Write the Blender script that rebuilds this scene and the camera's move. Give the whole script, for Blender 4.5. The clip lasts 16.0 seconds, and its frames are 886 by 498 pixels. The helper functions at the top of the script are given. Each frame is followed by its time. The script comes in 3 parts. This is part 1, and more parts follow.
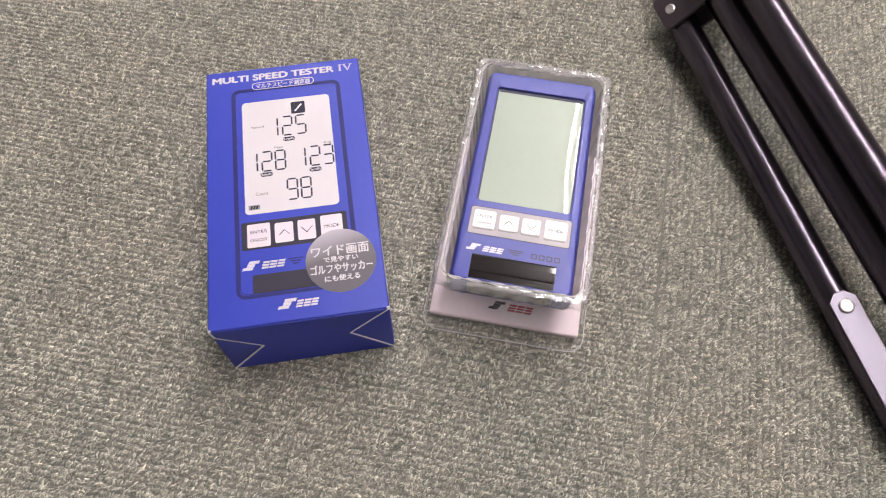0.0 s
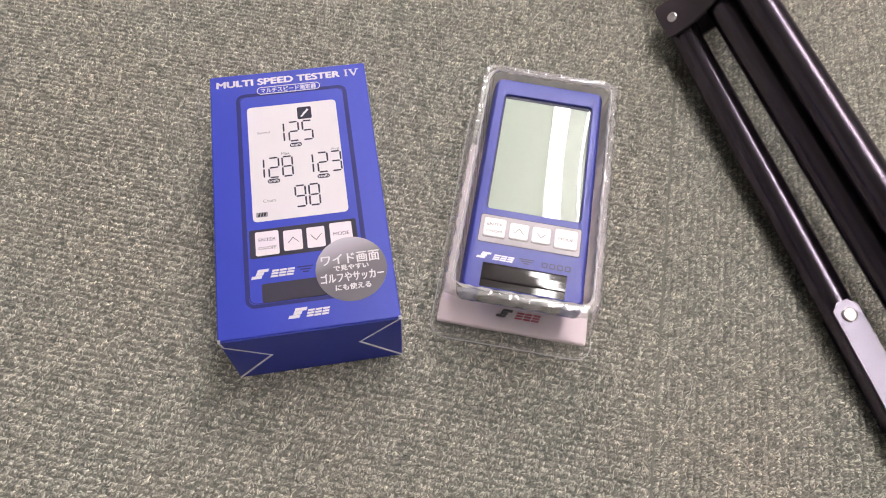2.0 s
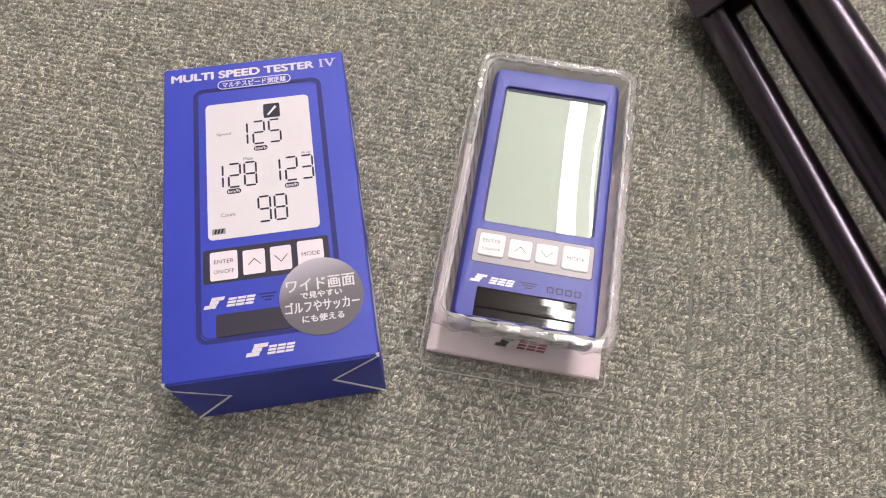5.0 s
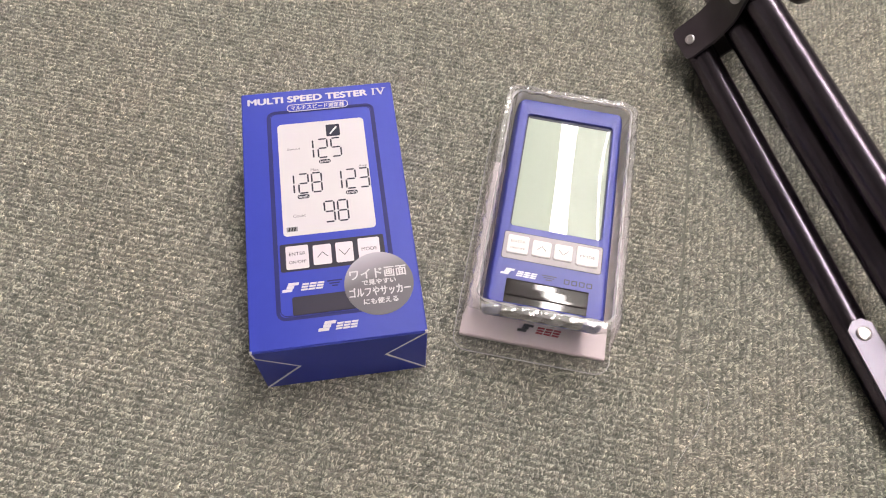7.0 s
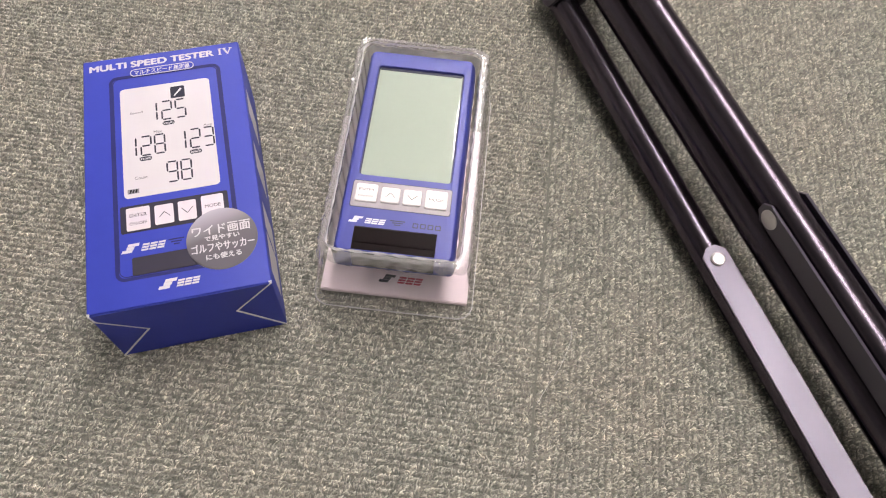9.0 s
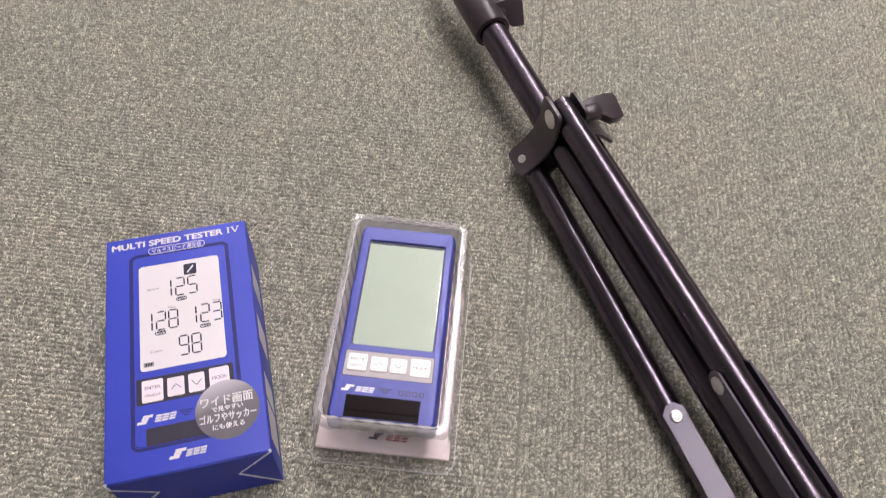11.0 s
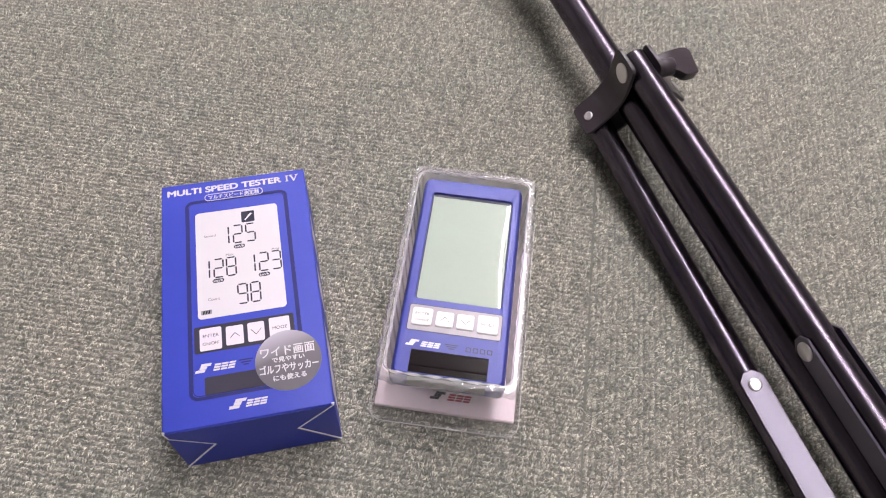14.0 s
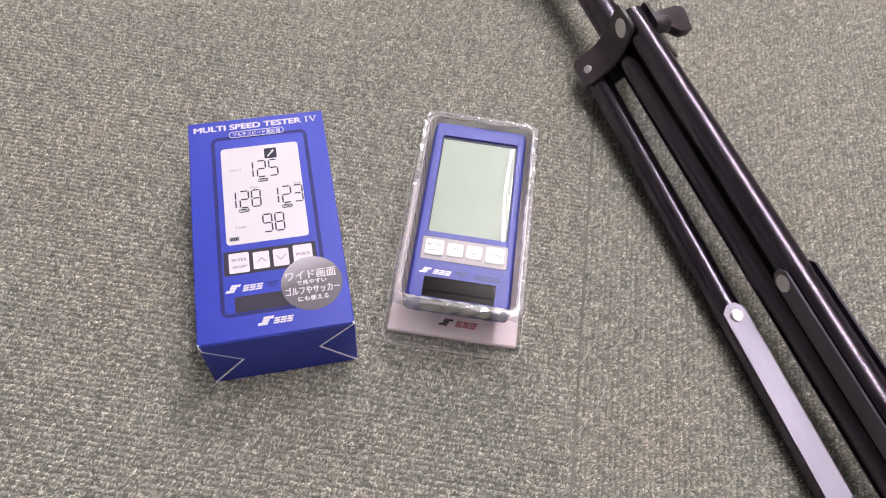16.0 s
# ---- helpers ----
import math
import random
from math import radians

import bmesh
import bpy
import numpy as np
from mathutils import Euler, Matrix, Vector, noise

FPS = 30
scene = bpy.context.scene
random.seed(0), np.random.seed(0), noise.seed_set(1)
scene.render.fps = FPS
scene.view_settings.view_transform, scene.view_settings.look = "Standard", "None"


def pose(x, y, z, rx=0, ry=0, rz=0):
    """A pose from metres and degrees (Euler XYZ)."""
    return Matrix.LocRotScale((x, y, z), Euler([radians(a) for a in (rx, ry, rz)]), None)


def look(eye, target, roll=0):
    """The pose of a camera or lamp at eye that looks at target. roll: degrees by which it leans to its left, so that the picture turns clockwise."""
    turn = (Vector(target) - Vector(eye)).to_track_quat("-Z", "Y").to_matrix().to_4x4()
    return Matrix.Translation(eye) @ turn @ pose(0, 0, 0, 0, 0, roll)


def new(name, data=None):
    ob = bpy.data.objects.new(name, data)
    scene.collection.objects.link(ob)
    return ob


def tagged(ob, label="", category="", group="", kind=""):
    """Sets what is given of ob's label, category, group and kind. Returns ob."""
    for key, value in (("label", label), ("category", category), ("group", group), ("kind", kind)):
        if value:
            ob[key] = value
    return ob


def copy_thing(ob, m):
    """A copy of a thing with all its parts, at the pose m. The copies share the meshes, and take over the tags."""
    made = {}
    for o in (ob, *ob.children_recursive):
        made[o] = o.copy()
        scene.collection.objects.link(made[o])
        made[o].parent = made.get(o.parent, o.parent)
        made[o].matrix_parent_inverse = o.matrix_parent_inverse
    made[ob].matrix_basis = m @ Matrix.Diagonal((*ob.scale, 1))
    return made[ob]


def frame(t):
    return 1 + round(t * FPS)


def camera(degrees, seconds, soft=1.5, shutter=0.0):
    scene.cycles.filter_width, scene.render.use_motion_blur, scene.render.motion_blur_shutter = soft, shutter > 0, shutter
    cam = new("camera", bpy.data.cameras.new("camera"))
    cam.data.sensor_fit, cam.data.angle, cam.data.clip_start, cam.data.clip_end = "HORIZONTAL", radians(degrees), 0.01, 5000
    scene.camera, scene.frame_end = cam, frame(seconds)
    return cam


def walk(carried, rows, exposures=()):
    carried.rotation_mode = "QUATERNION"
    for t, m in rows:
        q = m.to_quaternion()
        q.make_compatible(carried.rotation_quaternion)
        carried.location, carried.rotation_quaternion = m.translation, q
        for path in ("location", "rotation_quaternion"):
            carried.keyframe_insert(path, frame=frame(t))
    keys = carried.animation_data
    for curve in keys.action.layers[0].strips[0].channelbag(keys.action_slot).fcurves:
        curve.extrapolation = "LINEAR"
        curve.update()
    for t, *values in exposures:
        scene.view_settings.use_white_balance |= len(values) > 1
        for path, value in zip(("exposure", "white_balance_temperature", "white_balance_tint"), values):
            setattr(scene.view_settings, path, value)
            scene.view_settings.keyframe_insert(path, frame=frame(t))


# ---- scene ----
cam = camera(61.6, 16.0, soft=1.1, shutter=0.25)
PATH = [
    (0, (0.079, 0.074, 0.411), (0.042, 0.988, -1.368), 0.6),
    (0.5, (0.058, 0.064, 0.417), (0.032, 0.979, -1.361), 1.5),
    (1, (0.047, 0.067, 0.418), (0.044, 0.984, -1.36), 2.9),
    (1.5, (0.054, 0.073, 0.419), (0.074, 0.993, -1.357), 4.2),
    (2, (0.059, 0.079, 0.411), (0.092, 0.992, -1.368), 4.7),
    (2.5, (0.057, 0.083, 0.403), (0.087, 0.989, -1.379), 4.5),
    (3, (0.056, 0.089, 0.402), (0.076, 0.983, -1.387), 3.8),
    (3.5, (0.06, 0.11, 0.367), (0.07, 0.997, -1.426), 3.3),
    (4, (0.071, 0.124, 0.346), (0.066, 1.009, -1.447), 2.4),
    (4.2, (0.074, 0.126, 0.348), (0.056, 0.998, -1.452), 1.5),
    (6.3, (0.063, 0.091, 0.413), (0.064, 0.997, -1.37), 3.2),
    (6.5, (0.059, 0.083, 0.42), (0.063, 1.0, -1.358), 3.5),
    (7, (0.047, 0.077, 0.422), (0.068, 1.01, -1.346), 4.7),
    (7.5, (0.045, 0.075, 0.421), (0.083, 1.015, -1.343), 5.5),
    (8, (0.041, 0.078, 0.415), (0.098, 1.015, -1.351), 5.5),
    (8.5, (0.078, 0.063, 0.409), (0.162, 0.987, -1.363), 5.3),
    (8.7, (0.108, 0.053, 0.407), (0.207, 0.978, -1.364), 5.4),
    (10.8, (0.127, 0.064, 0.474), (0.237, 1.158, -1.197), 3.9),
    (11, (0.122, 0.073, 0.481), (0.233, 1.192, -1.173), 4.2),
    (11.5, (0.113, 0.103, 0.494), (0.221, 1.258, -1.135), 4.8),
    (12, (0.095, 0.128, 0.489), (0.199, 1.301, -1.128), 5.2),
    (12.5, (0.087, 0.102, 0.481), (0.181, 1.266, -1.142), 5.1),
    (13, (0.086, 0.072, 0.48), (0.166, 1.218, -1.157), 4.5),
    (13.5, (0.09, 0.06, 0.473), (0.156, 1.178, -1.183), 3.8),
    (14, (0.092, 0.069, 0.449), (0.152, 1.157, -1.228), 3.6),
    (14.5, (0.083, 0.055, 0.449), (0.145, 1.118, -1.244), 3.9),
    (15, (0.079, 0.047, 0.459), (0.153, 1.094, -1.244), 4.8),
    (15.5, (0.08, 0.034, 0.466), (0.174, 1.069, -1.243), 6.0),
    (16, (0.072, 0.029, 0.465), (0.185, 1.056, -1.247), 7.2),
]
# the clip's white balance drifts: stops, kelvin, tint
BALANCE = [(0, 0.0, 6720, 8), (4, -0.1, 6760, 7), (7, 0.0, 6950, 6), (8.7, 0.0, 6850, 7), (11, 0.0, 6680, 9), (13.5, 0.06, 6400, 11), (16, 0.05, 6450, 11)]
walk(cam, [(t, look(eye, target, roll)) for t, eye, target, roll in PATH], BALANCE)

# ---- light ----
world = bpy.data.worlds.new("world")
scene.world = world
world.use_nodes = True
world.node_tree.nodes["Background"].inputs[0].default_value = (0.9, 0.95, 1.0, 1)
world.node_tree.nodes["Background"].inputs[1].default_value = 0.05
scene.view_settings.exposure = 0.0
TUBE_POWER = 71.5
MM = 0.001


# ---- materials ----
def material(name, colour, rough=0.5, metal=0.0, coat=0.0, spec=0.5):
    m = bpy.data.materials.new(name)
    m.use_nodes = True
    b = m.node_tree.nodes["Principled BSDF"]
    b.inputs["Base Color"].default_value = (*colour, 1)
    b.inputs["Roughness"].default_value = rough
    b.inputs["Metallic"].default_value = metal
    b.inputs["Coat Weight"].default_value = coat
    b.inputs["Coat Roughness"].default_value = 0.04
    b.inputs["Specular IOR Level"].default_value = spec
    return m


def node(m, kind, **values):
    n = m.node_tree.nodes.new(kind)
    for key, value in values.items():
        n.inputs[key.replace("_", " ")].default_value = value
    return n


def ramp(m, source, stops):
    n = m.node_tree.nodes.new("ShaderNodeValToRGB")
    e = n.color_ramp.elements
    while len(e) < len(stops):
        e.new(0.5)
    for el, (p, c) in zip(e, stops):
        el.position, el.color = p, (*c, 1)
    m.node_tree.links.new(source, n.inputs[0])
    return n.outputs[0]


def mottle(m, scale, low, high, bump=0.0, fine=0.0, rough=None):
    """Two scales of noise in the colour, a fine relief and uneven gloss."""
    t, b = m.node_tree, m.node_tree.nodes["Principled BSDF"]
    co = node(m, "ShaderNodeTexCoord")
    n1 = node(m, "ShaderNodeTexNoise", Scale=scale, Detail=6.0)
    n2 = node(m, "ShaderNodeTexNoise", Scale=scale * 14, Detail=3.0)
    for n in (n1, n2):
        t.links.new(co.outputs["Object"], n.inputs["Vector"])
    base = b.inputs["Base Color"].default_value[:3]
    mix = node(m, "ShaderNodeMath")
    mix.operation = "MULTIPLY_ADD"
    mix.inputs[1].default_value = 0.35
    t.links.new(n2.outputs[0], mix.inputs[0])
    t.links.new(n1.outputs[0], mix.inputs[2])
    t.links.new(ramp(m, mix.outputs[0], [(0.35, [c * low for c in base]), (0.95, [c * high for c in base])]), b.inputs["Base Color"])
    if rough:
        rr = node(m, "ShaderNodeMapRange")
        rr.inputs["To Min"].default_value, rr.inputs["To Max"].default_value = rough
        t.links.new(n1.outputs[0], rr.inputs["Value"])
        t.links.new(rr.outputs[0], b.inputs["Roughness"])
    if bump:
        n3 = node(m, "ShaderNodeTexNoise", Scale=fine, Detail=2.0)
        t.links.new(co.outputs["Object"], n3.inputs["Vector"])
        bp = node(m, "ShaderNodeBump", Strength=bump, Distance=0.0003)
        t.links.new(n3.outputs[0], bp.inputs["Height"])
        t.links.new(bp.outputs[0], b.inputs["Normal"])
    return m


def carpet_material(islands, flat=False):
    """Heathered yarn: each loop has its own shade, and pale and dark strands run along it."""
    m = material("carpet_yarn" if islands else "carpet_flat" if flat else "carpet_backing", (0.2, 0.2, 0.16), 0.95, spec=0.15)
    t, b = m.node_tree, m.node_tree.nodes["Principled BSDF"]
    co = node(m, "ShaderNodeTexCoord")
    fuzz = node(m, "ShaderNodeTexNoise", Scale=700.0, Detail=4.0, Roughness=0.7)
    patch = node(m, "ShaderNodeTexNoise", Scale=9.0, Detail=4.0)
    for n in (fuzz, patch):
        t.links.new(co.outputs["Object"], n.inputs["Vector"])
    stretch = node(m, "ShaderNodeMapping")
    stretch.inputs["Scale"].default_value = (1.5, 4.0, 1.0) if islands else (900.0, 900.0, 900.0)
    stretch.inputs["Rotation"].default_value = (0, 0, 0.25)
    t.links.new(co.outputs["UV" if islands else "Object"], stretch.inputs["Vector"])
    strand = node(m, "ShaderNodeTexNoise", Scale=1.0, Detail=2.5, Roughness=0.6)
    t.links.new(stretch.outputs[0], strand.inputs["Vector"])
    geo = node(m, "ShaderNodeNewGeometry")

    def weigh(source, k, add):
        n = node(m, "ShaderNodeMath")
        n.operation = "MULTIPLY_ADD"
        n.inputs[1].default_value = k
        t.links.new(source, n.inputs[0])
        if isinstance(add, float):
            n.inputs[2].default_value = add
        else:
            t.links.new(add, n.inputs[2])
        return n.outputs[0]

    mixed = weigh(strand.outputs[0], 1.5, -0.72)
    mixed = weigh(fuzz.outputs[0], 0.7, mixed)
    mixed = weigh(geo.outputs["Random Per Island"], 0.42 if islands else 0.0, mixed)
    col = ramp(m, mixed, [(0.04, (0.045, 0.05, 0.047)), (0.28, (0.115, 0.122, 0.112)), (0.45, (0.195, 0.195, 0.172)),
                          (0.6, (0.285, 0.275, 0.234)), (0.76, (0.44, 0.427, 0.365)), (0.92, (0.78, 0.755, 0.655))])
    if not islands:
        col = ramp(m, mixed, [(0.1, (0.11, 0.11, 0.10)), (0.8, (0.27, 0.265, 0.235))])
    if flat:
        col = ramp(m, mixed, [(0.1, (0.08, 0.08, 0.074)), (0.4, (0.19, 0.187, 0.163)), (0.8, (0.34, 0.333, 0.287))])
    tint = node(m, "ShaderNodeMix")
    tint.data_type, tint.blend_type = "RGBA", "MULTIPLY"
    tint.inputs[0].default_value = 1.0
    t.links.new(col, tint.inputs[6])
    t.links.new(ramp(m, patch.outputs[0], [(0.35, (0.95, 0.965, 0.96)), (0.7, (1.03, 1.0, 0.98))]), tint.inputs[7])
    blotch = node(m, "ShaderNodeTexNoise", Scale=190.0, Detail=3.0, Roughness=0.65)
    t.links.new(co.outputs["Object"], blotch.inputs["Vector"])
    worn = node(m, "ShaderNodeMix")
    worn.data_type, worn.blend_type = "RGBA", "MULTIPLY"
    worn.inputs[0].default_value = 1.0
    t.links.new(tint.outputs[2], worn.inputs[6])
    t.links.new(ramp(m, blotch.outputs[0], [(0.3, (0.66, 0.68, 0.67)), (0.5, (1.0, 1.0, 1.0)), (0.7, (1.38, 1.35, 1.30))]), worn.inputs[7])
    t.links.new(worn.outputs[2], b.inputs["Base Color"])
    bp = node(m, "ShaderNodeBump", Strength=0.8, Distance=0.0005)
    t.links.new(weigh(strand.outputs[0], 1.0, fuzz.outputs[0]), bp.inputs["Height"])
    t.links.new(bp.outputs[0], b.inputs["Normal"])
    b.inputs["Sheen Weight"].default_value = 0.4
    return m


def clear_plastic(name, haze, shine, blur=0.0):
    """Thin clear plastic: mostly see-through, a little haze (much where it paints a highlight), shine growing towards
    grazing angles.
    """
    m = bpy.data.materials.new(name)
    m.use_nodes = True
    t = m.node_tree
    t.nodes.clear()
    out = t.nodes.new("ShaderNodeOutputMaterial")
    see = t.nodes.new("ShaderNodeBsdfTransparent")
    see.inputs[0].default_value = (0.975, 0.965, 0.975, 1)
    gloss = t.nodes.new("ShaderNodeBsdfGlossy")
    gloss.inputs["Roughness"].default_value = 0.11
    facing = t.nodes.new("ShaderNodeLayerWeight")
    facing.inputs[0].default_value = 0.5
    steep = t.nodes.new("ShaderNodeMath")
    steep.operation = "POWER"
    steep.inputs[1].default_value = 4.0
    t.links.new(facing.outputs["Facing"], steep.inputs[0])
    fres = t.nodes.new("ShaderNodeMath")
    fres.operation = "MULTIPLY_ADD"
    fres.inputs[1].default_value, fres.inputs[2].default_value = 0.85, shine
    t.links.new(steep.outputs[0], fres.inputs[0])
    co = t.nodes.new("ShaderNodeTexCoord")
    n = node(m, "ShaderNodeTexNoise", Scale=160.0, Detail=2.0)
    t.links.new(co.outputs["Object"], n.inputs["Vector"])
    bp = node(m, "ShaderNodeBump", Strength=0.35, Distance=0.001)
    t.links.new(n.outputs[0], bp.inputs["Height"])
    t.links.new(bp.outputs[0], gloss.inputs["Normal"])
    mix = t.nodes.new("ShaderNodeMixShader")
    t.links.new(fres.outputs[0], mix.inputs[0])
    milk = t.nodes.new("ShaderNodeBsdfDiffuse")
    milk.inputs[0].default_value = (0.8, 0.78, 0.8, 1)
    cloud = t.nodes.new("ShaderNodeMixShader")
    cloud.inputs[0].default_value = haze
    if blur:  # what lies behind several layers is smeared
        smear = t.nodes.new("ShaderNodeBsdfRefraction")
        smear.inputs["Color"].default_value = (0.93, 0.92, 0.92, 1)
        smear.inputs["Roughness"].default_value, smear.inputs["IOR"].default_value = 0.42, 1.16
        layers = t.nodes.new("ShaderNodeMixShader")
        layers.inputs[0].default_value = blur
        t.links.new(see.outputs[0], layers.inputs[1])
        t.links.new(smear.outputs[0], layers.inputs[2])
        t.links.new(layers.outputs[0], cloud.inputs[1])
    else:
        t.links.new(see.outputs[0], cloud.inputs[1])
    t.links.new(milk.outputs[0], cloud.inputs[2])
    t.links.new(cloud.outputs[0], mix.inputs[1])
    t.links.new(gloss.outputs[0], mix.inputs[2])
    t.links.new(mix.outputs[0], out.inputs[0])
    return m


def glow(name, colour, strength):
    m = material(name, colour)
    b = m.node_tree.nodes["Principled BSDF"]
    b.inputs["Emission Color"].default_value = (*colour, 1)
    b.inputs["Emission Strength"].default_value = strength
    return m


YARN, BACKING, FLAT = carpet_material(True), carpet_material(False), carpet_material(False, True)
WALL = mottle(material("wall_paint", (0.45, 0.44, 0.43), 0.8), 2.0, 0.95, 1.03, 0.2, 300)
CEILING = mottle(material("ceiling_board", (0.62, 0.62, 0.61), 0.9), 3.0, 0.95, 1.03, 0.2, 200)
STEEL_WHITE = material("white_enamel", (0.8, 0.8, 0.8), 0.4)
TUBE_GLOW = glow("lamp_diffuser", (1.0, 0.925, 0.945), TUBE_POWER)
CARD_BLUE = mottle(material("blue_coated_card", (0.030, 0.045, 0.33), 0.45, spec=0.24), 18, 0.93, 1.06, 0.10, 900, (0.42, 0.54))
CARD_EDGE = mottle(material("worn_card_edge", (0.84, 0.82, 0.82), 0.8), 300, 0.7, 1.05)
INK_WHITE = material("white_ink", (0.53, 0.50, 0.535), 0.42, spec=0.25)
INK_DARK = material("dark_ink", (0.026, 0.027, 0.044), 0.4, spec=0.14)
INK_GREY = material("grey_ink", (0.034, 0.031, 0.046), 0.42, spec=0.14)
INK_MID = material("mid_grey_ink", (0.2, 0.19, 0.21), 0.42, spec=0.25)
INK_LINE = mottle(material("navy_ink", (0.018, 0.02, 0.115), 0.45, spec=0.2), 60, 0.85, 1.1)
INK_BLACK = material("black_ink", (0.012, 0.012, 0.014), 0.42, spec=0.14)
INK_PALE = material("pale_grey_ink", (0.42, 0.4, 0.43), 0.42, spec=0.25)
INK_KEY = material("pale_pink_ink", (0.60, 0.54, 0.59), 0.42, spec=0.25)
ABS_BLUE = mottle(material("blue_plastic", (0.036, 0.046, 0.27), 0.42), 60, 0.95, 1.05, 0.15, 2500, (0.36, 0.48))
# dark marks on the case, and painted shade in the screen recess
ABS_SHADE_AND_MARKS = material("dark_blue_shade_and_marks", (0.012, 0.013, 0.05), 0.5)
LCD = mottle(material("lcd_glass", (0.27, 0.325, 0.27), 0.5, coat=1.0), 25, 0.97, 1.03)
LCD.node_tree.nodes["Principled BSDF"].inputs["Coat Roughness"].default_value = 0.012
KEY_PANEL = mottle(material("grey_key_panel", (0.30, 0.27, 0.30), 0.4), 90, 0.93, 1.06)
KEY_RUBBER = mottle(material("white_key", (0.74, 0.71, 0.72), 0.45), 90, 0.97, 1.02)
LENS_BLACK = material("black_gloss_window", (0.008, 0.005, 0.006), 0.05, spec=0.35)
INK_SILVER = material("pale_print", (0.62, 0.62, 0.72), 0.45, spec=0.25)
PLASTIC = clear_plastic("clear_plastic", 0.06, 0.10)
PLASTIC_WELL = clear_plastic("clear_plastic_well", 0.05, 0.06, 0.8)
# heavy haze whitens rim and lip in place of their highlights
PLASTIC_HIGHLIGHT = clear_plastic("clear_plastic_edge_highlight", 0.75, 0.2)
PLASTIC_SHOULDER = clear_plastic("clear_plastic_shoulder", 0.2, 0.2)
PAPER = mottle(material("insert_paper", (0.82, 0.70, 0.745), 0.65), 30, 0.94, 1.03, 0.2, 700)
INK_RED = material("red_ink", (0.42, 0.03, 0.07), 0.5, spec=0.25)
TUBE_BLACK = mottle(material("black_anodised_tube", (0.074, 0.064, 0.079), 0.3, metal=1.0), 40, 0.9, 1.1, rough=(0.23, 0.28))
JOINT = mottle(material("tile_joint_shade", (0.15, 0.148, 0.13), 0.9), 60, 0.8, 1.2)
PLATE_GREY = mottle(material("dark_grey_plate", (0.022, 0.018, 0.028), 0.34, spec=1.0), 60, 0.93, 1.07, rough=(0.28, 0.36))
PLATE_GREY.node_tree.nodes["Principled BSDF"].inputs["Specular Tint"].default_value = (0.88, 0.82, 1.0, 1)
TUBE_BLACK.node_tree.nodes["Principled BSDF"].inputs["Specular Tint"].default_value = (0.97, 0.88, 1.0, 1)
MOULDED = mottle(material("black_moulded_plastic", (0.030, 0.023, 0.028), 0.42, spec=0.3), 90, 0.9, 1.15, 0.1, 2600, (0.28, 0.40))
CHROME = mottle(material("bright_metal", (0.62, 0.59, 0.60), 0.3, metal=1.0), 200, 0.85, 1.05, rough=(0.24, 0.4))


def sticker_print():
    m = material("grey_round_print", (0.2, 0.19, 0.2), 0.42, coat=0.08)
    t, b = m.node_tree, m.node_tree.nodes["Principled BSDF"]
    co = node(m, "ShaderNodeTexCoord")
    sep = node(m, "ShaderNodeSeparateXYZ")
    t.links.new(co.outputs["Generated"], sep.inputs[0])
    add = node(m, "ShaderNodeMath")
    add.operation = "MULTIPLY_ADD"
    add.inputs[1].default_value = -0.28
    t.links.new(sep.outputs[0], add.inputs[0])
    t.links.new(sep.outputs[1], add.inputs[2])
    t.links.new(ramp(m, add.outputs[0], [(0.1, (0.075, 0.068, 0.085)), (0.45, (0.10, 0.09, 0.105)), (0.62, (0.20, 0.18, 0.21)), (0.9, (0.38, 0.35, 0.42))]), b.inputs["Base Color"])
    return m


STICKER = sticker_print()


# ---- building helpers ----
def empty(name, m, label, category, group=""):
    ob = new(name)
    ob.matrix_basis = m
    ob.empty_display_size = 0.01
    return tagged(ob, label, category, group)


def part(name, bm, mat, parent=None, label="", smooth=False):
    me = bpy.data.meshes.new(name)
    bm.to_mesh(me)
    bm.free()
    me.materials.append(mat)
    if smooth:
        me.shade_smooth()
        me.set_sharp_from_angle(angle=radians(35 if smooth is True else smooth))
    ob = new(name, me)
    ob.parent = parent
    return tagged(ob, label)


def block(x0, x1, y0, y1, z0, z1, bevel=0.0, segments=2):
    bm = bmesh.new()
    bmesh.ops.create_cube(bm, size=1, matrix=Matrix.Translation(((x0 + x1) / 2, (y0 + y1) / 2, (z0 + z1) / 2)) @ Matrix.Diagonal((x1 - x0, y1 - y0, z1 - z0, 1)))
    if bevel:
        bmesh.ops.bevel(bm, geom=bm.edges[:], offset=bevel, segments=segments, profile=0.5, affect="EDGES")
    return bm


def ring_points(cx, cy, hw, hh, r, n=6):
    """A rounded rectangle, counter-clockwise."""
    r = min(r, hw, hh)
    pts = []
    for i, (sx, sy) in enumerate(((1, 1), (-1, 1), (-1, -1), (1, -1))):
        for k in range(n + 1):
            a = math.pi / 2 * (i + k / n)
            pts.append((cx + sx * (hw - r) + r * math.cos(a), cy + sy * (hh - r) + r * math.sin(a)))
    return pts


def loft(bm, loops, cap_first=True, cap_last=True):
    rows = [[bm.verts.new(p) for p in loop] for loop in loops]
    n = len(rows[0])
    for a, b in zip(rows, rows[1:]):
        for i in range(n):
            bm.faces.new((a[i], a[(i + 1) % n], b[(i + 1) % n], b[i]))
    if cap_first:
        bm.faces.new(rows[0][::-1])
    if cap_last:
        bm.faces.new(rows[-1])
    return bm


